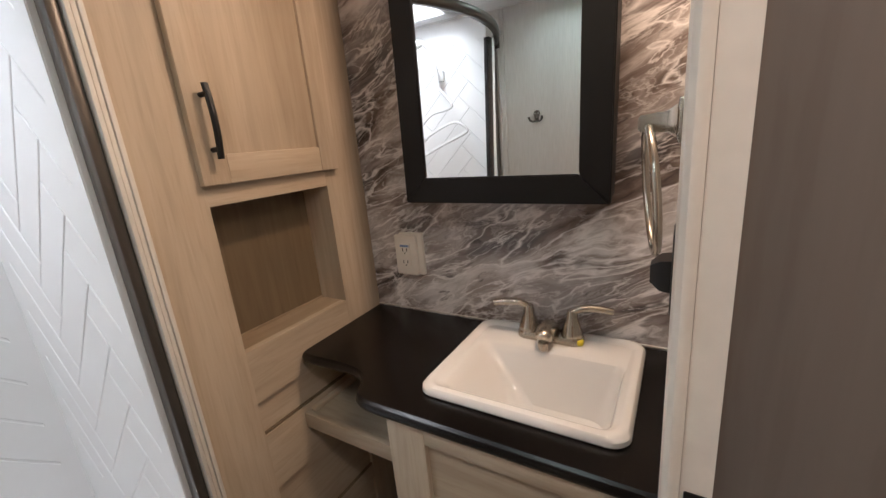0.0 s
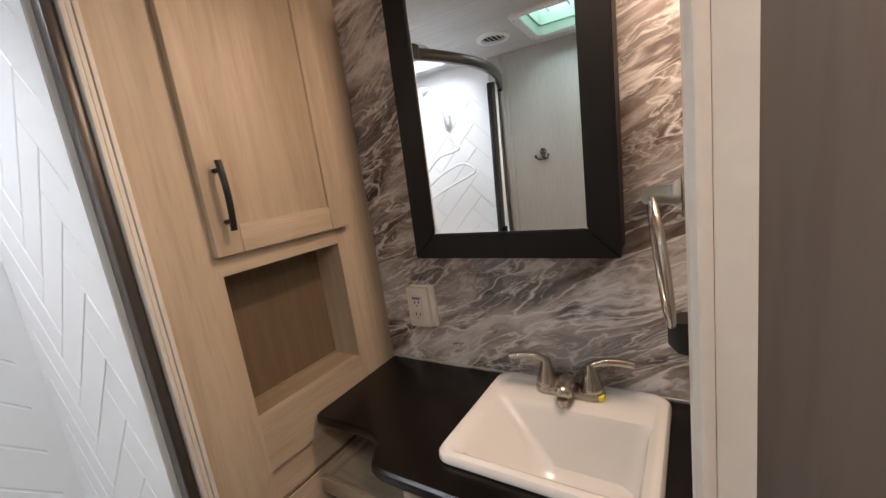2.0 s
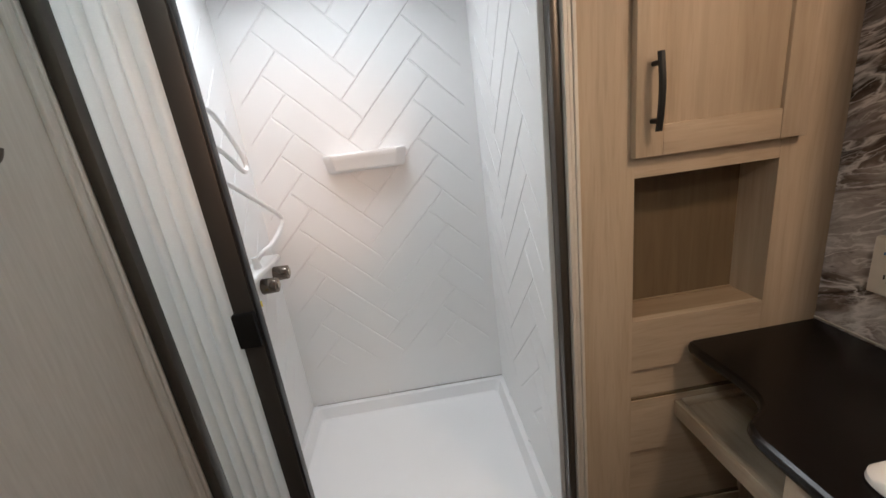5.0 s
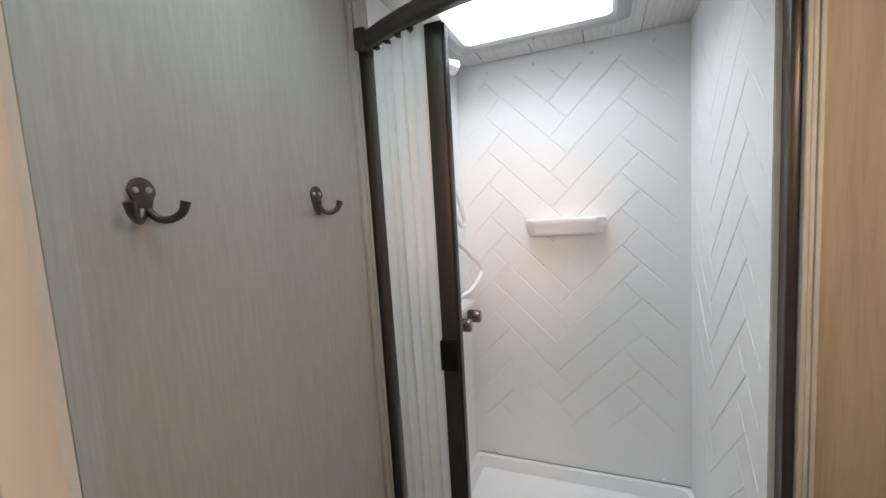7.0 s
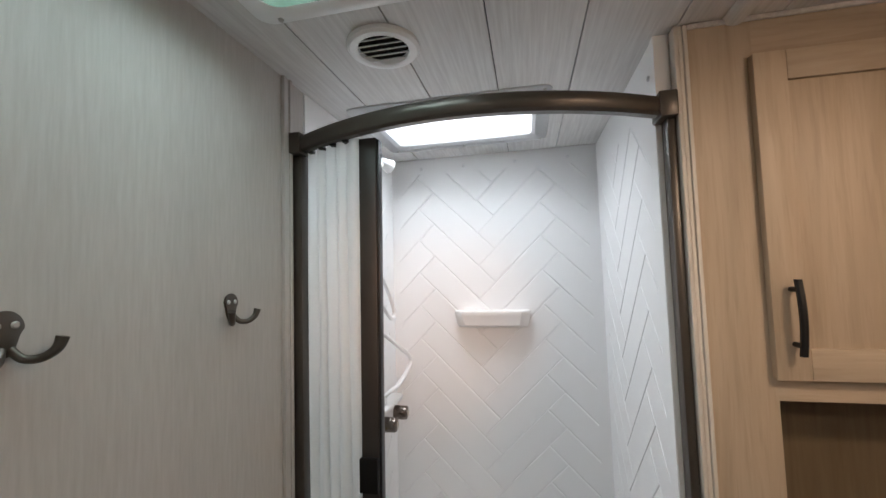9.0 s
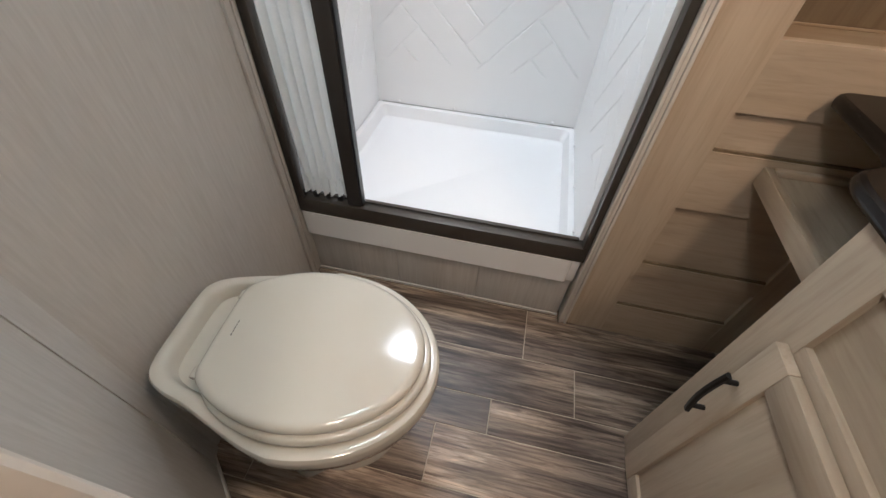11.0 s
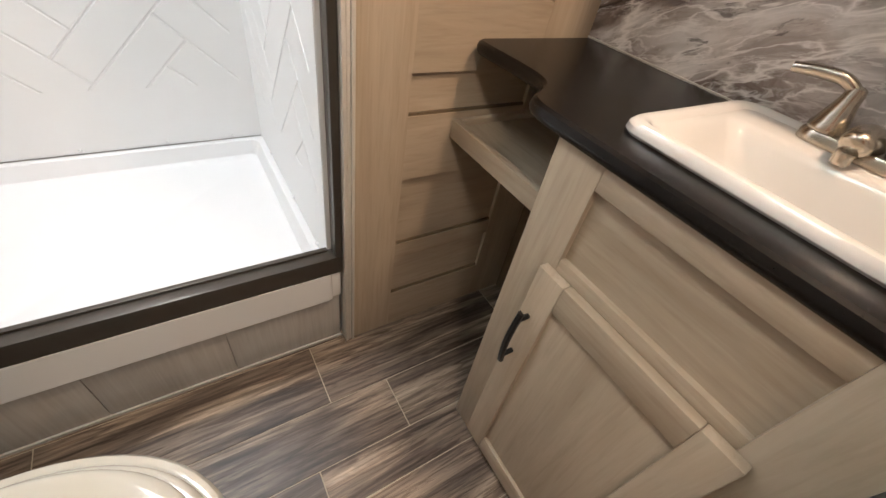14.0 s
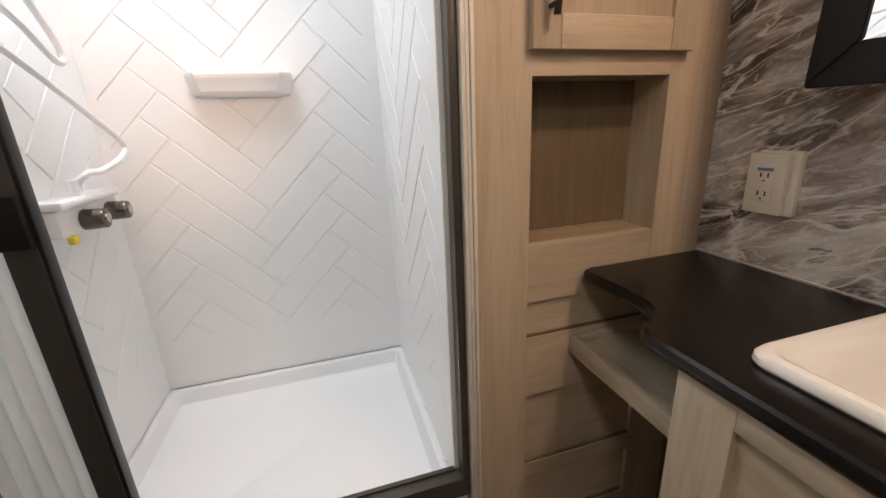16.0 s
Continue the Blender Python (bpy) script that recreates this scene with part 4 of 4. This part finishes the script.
def outlet():
    x0, x1, z0, z1 = 0.114, 0.188, 1.000, 1.120
    t = thing("power_outlet", (0.151, YN, 1.06), "ivory white double socket outlet on a raised plate", "socket")
    part("back_plate", B(x0 + 0.006, x1 + 0.012, YN - 0.014, YN, z0 - 0.002, z1 + 0.004, bev=0.003), OUTLET, t)
    p = part("face_plate", B(x0, x1, YN - 0.030, YN - 0.014, z0, z1, bev=0.004), OUTLET, t)
    yf = YN - 0.030
    i = part("insert", B(x0 + 0.019, x1 - 0.019, yf - 0.0025, yf + 0.001, z0 + 0.026, z1 - 0.024, bev=0.001), OUTLET, p)
    part("print_bar", B(x0 + 0.022, x1 - 0.022, yf - 0.0032, yf - 0.0024, z1 - 0.034, z1 - 0.028), BLUE, i, "small blue print bar")
    for zc in (1.037, 1.073):
        for dx in (-0.007, 0.007):
            part("slot", B(0.151 + dx - 0.0013, 0.151 + dx + 0.0013, yf - 0.0032, yf - 0.0024, zc, zc + 0.009), DARK, i)
        part("ground_hole", C((0.151, yf - 0.0032, zc - 0.006), (0.151, yf - 0.0024, zc - 0.006), 0.0020, seg=10), DARK, i)


outlet()


def mirror():
    """A shallow medicine cabinet whose door is a mirror in a flat mitred frame."""
    x0, x1, z0, z1 = MIR
    w = 0.060
    t = thing("mirror_cabinet", (x1, YN, z0), "shallow black medicine cabinet with a framed mirror door", "mirror", rz=MIR_TURN, ry=MIR_LEAN, rx=-0.6)
    part("body", B(x0 + 0.006, x1 - 0.004, YN - 0.082, YN + 0.0, z0 + 0.006, z1 - 0.006, bev=0.002), FRAME_BLACK, t)
    yb, yf = YN - 0.0825, YN - 0.105

    def rail(poly):
        bm = prism(bmesh.new(), poly, "y", yf, yb)
        bmesh.ops.bevel(bm, geom=bm.edges[:], offset=0.0025, segments=2, affect="EDGES")
        return bm

    e = 0.0005
    d = part("glass", B(x0 + w - 0.004, x1 - w + 0.004, YN - 0.0995, YN - 0.083, z0 + w - 0.004, z1 - w + 0.004), MIRROR, t, "silvered mirror glass")
    for poly in (
        [(x0, z0), (x1, z0), (x1 - w, z0 + w), (x0 + w, z0 + w)],
        [(x0, z1), (x0 + w, z1 - w), (x1 - w, z1 - w), (x1, z1)],
        [(x0, z0 + e), (x0 + w, z0 + w + e), (x0 + w, z1 - w - e), (x0, z1 - e)],
        [(x1, z0 + e), (x1, z1 - e), (x1 - w, z1 - w - e), (x1 - w, z0 + w + e)],
    ):
        part("frame_rail", rail(poly), FRAME_BLACK, t, "flat black mitred frame")


mirror()


def towel_ring():
    x, y, z = RING
    t = thing("towel_ring", (XE, y, z), "brushed nickel towel ring on the doorway wall", "towel ring")
    part("wall_plate", B(XE - 0.012, XE - 0.0005, y - 0.026, y + 0.026, z - 0.026, z + 0.026, bev=0.004), NICKEL, t)
    loops = []
    for xx, h in ((XE - 0.011, 0.020), (XE - 0.022, 0.012), (x - 0.006, 0.010), (x - 0.010, 0.009)):
        loops.append([(xx, y + a * h, z + b * h) for a, b in ((-1, -1), (1, -1), (1, 1), (-1, 1))])
    bm = loft(bmesh.new(), loops)
    bmesh.ops.bevel(bm, geom=bm.edges[:], offset=0.002, segments=2, affect="EDGES")
    part("arm", bm, NICKEL, t)
    R = 0.078
    pts = [(x + 0.006 * math.sin(a) * 0, y + R * math.sin(a) * 1.0, z - 0.004 - R + R * math.cos(a)) for a in (2 * math.pi * k / 40 for k in range(40))]
    bm = tube(bmesh.new(), pts, 0.0048, 12, closed=True)
    bmesh.ops.transform(bm, matrix=Matrix.Translation((x, y, z)) @ Matrix.Rotation(radians(8), 4, "Z") @ Matrix.Rotation(radians(-5), 4, "Y") @ Matrix.Translation((-x, -y, -z)), verts=bm.verts)
    part("ring", bm, NICKEL, t)


towel_ring()


def wall_switch():
    t = thing("wall_switch", (XE, SWITCH[0], 1.10), "black switch plate on the doorway wall", "switch")
    part("plate", B(XE - 0.010, XE - 0.0005, SWITCH[0] - 0.036, SWITCH[0] + 0.036, SWITCH[1], SWITCH[1] + 0.135, bev=0.004), BLACK, t)
    loops = [[(XE - 0.009 - d, SWITCH[0] + a, SWITCH[1] + 0.062 + b) for a, b in ((-w, -w), (w, -w), (w, w), (-w, w))] for d, w in ((0, 0.026), (0.016, 0.024), (0.030, 0.014))]
    part("toggle", loft(bmesh.new(), loops), BLACK, t)


wall_switch()


def coat_hook(x, z, turn=0.0):
    t = thing("coat_hook", (x, YS, z), "pewter metal double coat hook screwed to the linen wall", "coat hook", "coat hooks on the linen wall")
    out = []
    for k in range(28):
        a = 2 * math.pi * k / 28
        r = 0.019 if math.sin(a) > -0.2 else 0.015 + 0.005 * (-math.sin(a))
        out.append((x + r * math.cos(a) * (0.95 if math.sin(a) > 0 else 0.75), z + 0.004 + (0.022 if math.sin(a) > 0 else 0.032) * math.sin(a)))
    bm = prism(bmesh.new(), out, "y", YS + 0.0003, YS + 0.0055, bev=0.0012)
    part("plate", bm, PEWTER, t)
    for dx in (-0.0085, 0.0085):
        part("screw", C((x + dx, YS + 0.0055, z + 0.009), (x + dx, YS + 0.0075, z + 0.009), 0.0045, 0.003, seg=12), SCREW, t)
    for sgn in (-1, 1):
        pts = smooth_path([(x + sgn * 0.004, YS + 0.005, z - 0.018), (x + sgn * 0.011, YS + 0.014, z - 0.030), (x + sgn * 0.022, YS + 0.025, z - 0.031), (x + sgn * 0.032, YS + 0.033, z - 0.022), (x + sgn * 0.036, YS + 0.036, z - 0.008)], 6)
        n = len(pts)
        part("hook", tube(bmesh.new(), pts, [0.0050 + 0.0022 * (i / n) ** 3 for i in range(n)], 12), PEWTER, t)


coat_hook(0.561, 1.494)
coat_hook(0.212, 1.494)


# ---------------------------------------------------------------- toilet
def toilet():
    t = thing("toilet", (0.50, -1.20, 0), "bone coloured plastic toilet with its lid closed", "toilet", rz=TOILET_TURN)
    t.location = (TOILET[0], TOILET[1], 0)

    def outline(w, f, rear, z, g=0.0):
        """Half ellipse of half width w reaching f ahead, flowing into the rear points; g insets it."""
        right = [(w * math.cos(a), f * math.sin(a)) for a in (math.pi / 2 * (1 - k / 14) for k in range(15))]
        ctrl = [right[-2], right[-1]] + list(rear) + [(-rear[-2][0], rear[-2][1])]
        for p0, p1, p2, p3 in zip(ctrl, ctrl[1:], ctrl[2:], ctrl[3:]):
            for u in (0.2, 0.4, 0.6, 0.8, 1.0):
                right.append(tuple(0.5 * (2 * b + (c - a) * u + (2 * a - 5 * b + 4 * c - d) * u * u + (3 * b - a - 3 * c + d) * u ** 3) for a, b, c, d in zip(p0, p1, p2, p3)))
        back = -rear[-1][1]
        pts = [(x * (1 - g / w), y * (1 - g / (f if y > 0 else back))) for x, y in right]
        ring = pts + [(-x, y) for x, y in pts[-2:0:-1]]
        return [(x, y, z(y) if callable(z) else z) for x, y in ring]

    def rear_body(k, m=1.0):
        return [(0.197 * k, -0.060 * m), (0.173 * k, -0.125 * m), (0.152 * k, -0.180 * m), (0.136 * k, -0.236 * m), (0.115 * k, -0.272 * m), (0.080 * k, -0.286 * m), (0.0, -0.288 * m)]

    def rim(dz):
        def height(y):
            u = min(1.0, max(0.0, (-0.07 - y) / 0.12))
            return 0.434 + 0.022 * u * u * (3 - 2 * u) + dz
        return height

    L = [outline(0.120, 0.16, rear_body(0.75, 0.80), 0.0), outline(0.120, 0.16, rear_body(0.75, 0.80), 0.02), outline(0.108, 0.13, rear_body(0.65, 0.74), 0.06), outline(0.102, 0.12, rear_body(0.62, 0.74), 0.16),
         outline(0.118, 0.16, rear_body(0.68, 0.78), 0.24), outline(0.165, 0.22, rear_body(0.86, 0.90), 0.31), outline(0.206, 0.263, rear_body(0.975, 0.975), 0.365), outline(0.211, 0.268, rear_body(1.0), 0.398)]
    for g, dz in ((0.0, -0.016), (0.001, -0.008), (0.005, -0.002), (0.011, 0.0), (0.024, -0.001), (0.030, -0.005), (0.034, -0.013)):
        L.append(outline(0.211, 0.268, rear_body(1.0), rim(dz), g))
    L.append(outline(0.211, 0.268, rear_body(1.0), 0.425, 0.040))
    part("bowl", loft(bmesh.new(), L), BONE, t, local=True)

    def plate(w, f, rear, z0, z1, edge, crown):
        loops = [outline(w, f, rear, z0, edge * 0.5), outline(w, f, rear, z0 + 0.003, 0.001)]
        h = z1 - z0 - 0.003
        for k in range(7):
            a = math.pi / 2 * k / 6
            loops.append(outline(w, f, rear, z0 + 0.003 + h * (0.25 + 0.75 * math.sin(a)), edge * (1 - math.cos(a))))
        for q in (0.04, 0.35, 0.7):
            loops.append(outline(w, f, rear, z1 + crown * q, edge + (w - edge) * q))
        return loft(bmesh.new(), loops)

    seat_rear = [(0.180, -0.050), (0.163, -0.105), (0.136, -0.150), (0.104, -0.171), (0.060, -0.174), (0.0, -0.175)]
    lid_rear = [(0.169, -0.050), (0.152, -0.105), (0.127, -0.152), (0.101, -0.176), (0.060, -0.180), (0.0, -0.181)]
    part("seat", plate(0.186, 0.251, seat_rear, 0.436, 0.457, 0.010, 0.0), BONE, t, local=True)
    lid = part("lid", plate(0.174, 0.238, lid_rear, 0.458, 0.481, 0.017, 0.002), BONE, t, local=True)
    for sgn in (-1, 1):
        part("hinge", C((sgn * 0.092 - 0.011, -0.187, 0.453), (sgn * 0.092 + 0.011, -0.187, 0.453), 0.0075, seg=16, bev=0.002), BONE, t, local=True)
    for a, w in ((-0.0165, 0.006), (-0.009, 0.005), (-0.002, 0.006), (0.0055, 0.005), (0.013, 0.006)):
        part("print_bar", B(-a - w / 2, -a + w / 2, -0.1465, -0.1445, 0.4812, 0.4818), INK, lid, "small dark printed mark", local=True)


toilet()


# ---------------------------------------------------------------- herringbone tiles and floor planks
def clip(poly, x0, x1, y0, y1):
    for k, lim, sg in ((0, x0, 1), (0, x1, -1), (1, y0, 1), (1, y1, -1)):
        out = []
        for i in range(len(poly)):
            a, b = poly[i - 1], poly[i]
            ia, ib = (a[k] - lim) * sg >= 0, (b[k] - lim) * sg >= 0
            if ia != ib:
                t = (lim - a[k]) / (b[k] - a[k])
                out.append((a[0] + (b[0] - a[0]) * t, a[1] + (b[1] - a[1]) * t))
            if ib:
                out.append(b)
        poly = out
        if not poly:
            return []
    return poly


def herringbone(wall, place, u0, u1, v0, v1, ou, ov, margin, L=0.3675, W=0.0995, gap=0.0021, rise=0.0031):
    """Raised tiles clipped to a field; place(u, v, h) gives the room's point."""
    r = math.sqrt(0.5)
    for i in range(-12, 30):
        for j in range(-4, 5):
            for horiz in (True, False):
                a0, b0 = i * W + j * L, i * W - j * L
                q = [(a0 + gap, b0 + gap), (a0 + L - gap, b0 + gap), (a0 + L - gap, b0 + W - gap), (a0 + gap, b0 + W - gap)] if horiz else [(a0 + gap, b0 + W + gap), (a0 + W - gap, b0 + W + gap), (a0 + W - gap, b0 + W + L - gap), (a0 + gap, b0 + W + L - gap)]
                poly = [((a - b) * r + ou, (a + b) * r + ov) for a, b in q]
                (xa, ya), (xb, yb) = q[0], q[2]
                e = 0.0022
                inner = [((a - b) * r + ou, (a + b) * r + ov) for a, b in ((xa + e, ya + e), (xb - e, ya + e), (xb - e, yb - e), (xa + e, yb - e))]
                poly = clip(poly, u0, u1, v0, v1)
                if len(poly) < 3:
                    continue
                area2 = abs(sum(poly[k - 1][0] * poly[k][1] - poly[k][0] * poly[k - 1][1] for k in range(len(poly))))
                if area2 < 0.002:
                    continue
                top = clip(inner, u0, u1, v0, v1)
                loops = [[place(*p, 0.0002) for p in poly], [place(*p, rise * 0.35) for p in poly]]
                if len(top) == len(poly):
                    loops.append([place(*p, rise) for p in top])
                else:
                    loops.append([place(*p, rise) for p in poly])
                part("tile", loft(bmesh.new(), loops), WHITE, wall, smooth=False)
    # the flat margin round the field lies level with the tiles
    (a0, a1), (b0, b1) = margin
    for p0, p1, q0, q1 in ((a0, a1, b0, v0), (a0, a1, v1, b1), (a0, u0, v0, v1), (u1, a1, v0, v1)):
        bm = loft(bmesh.new(), [[place(p, q, h) for p, q in ((p0, q0), (p1, q0), (p1, q1), (p0, q1))] for h in (0.0002, rise)])
        part("margin", bm, WHITE, wall, smooth=False)



back = bpy.data.objects["wall_shower_back"]
herringbone(back, lambda u, v, h: (XB + h, u, v), -1.470, -0.668, 0.50, 1.985, -1.048, HB_V, ((-1.499, -0.6225), (0.31, ZC - 0.002)))
north = bpy.data.objects["wall_shower_north"]
herringbone(north, lambda u, v, h: (u, YSH - h, v), -0.70, -0.09, 0.50, 1.93, -0.438, HB_N, ((XB + 0.0035, -0.043), (0.31, ZC - 0.002)), rise=0.0021)
south = bpy.data.objects["wall_shower_south"]
herringbone(south, lambda u, v, h: (u, YS + h, v), -0.70, -0.09, 0.50, 1.93, -0.438, HB_N, ((XB + 0.0035, -0.062), (0.31, ZC - 0.002)))


def floor_planks():
    """Tiles in courses of two widths, staggered."""
    fl = bpy.data.objects["floor"]
    L, g = 0.631, 0.0013
    edges = [-0.05, -0.014, 0.178, 0.332, 0.437, 0.593, 0.695, 0.850, 0.955, 1.110, 1.215, 1.370, 1.475, 1.630, 1.73]
    joints = [-0.30, -0.703, -0.537, -0.784, -0.932, -0.755, -0.475, -0.80, -0.60, -1.0, -0.7, -0.9, -0.65, -0.5]
    for x0, x1, j in zip(edges, edges[1:], joints):
        for k in range(-3, 3):
            y0 = max(j + k * L, -1.58)
            y1 = min(j + (k + 1) * L, 0.1)
            if y1 - y0 < 0.01:
                continue
            bm = B(x0 + g, x1 - g, y0 + g, y1 - g, -0.004, 0.0, bev=0.0006, seg=1)
            part("plank", bm, PLANK, fl, smooth=False)


floor_planks()
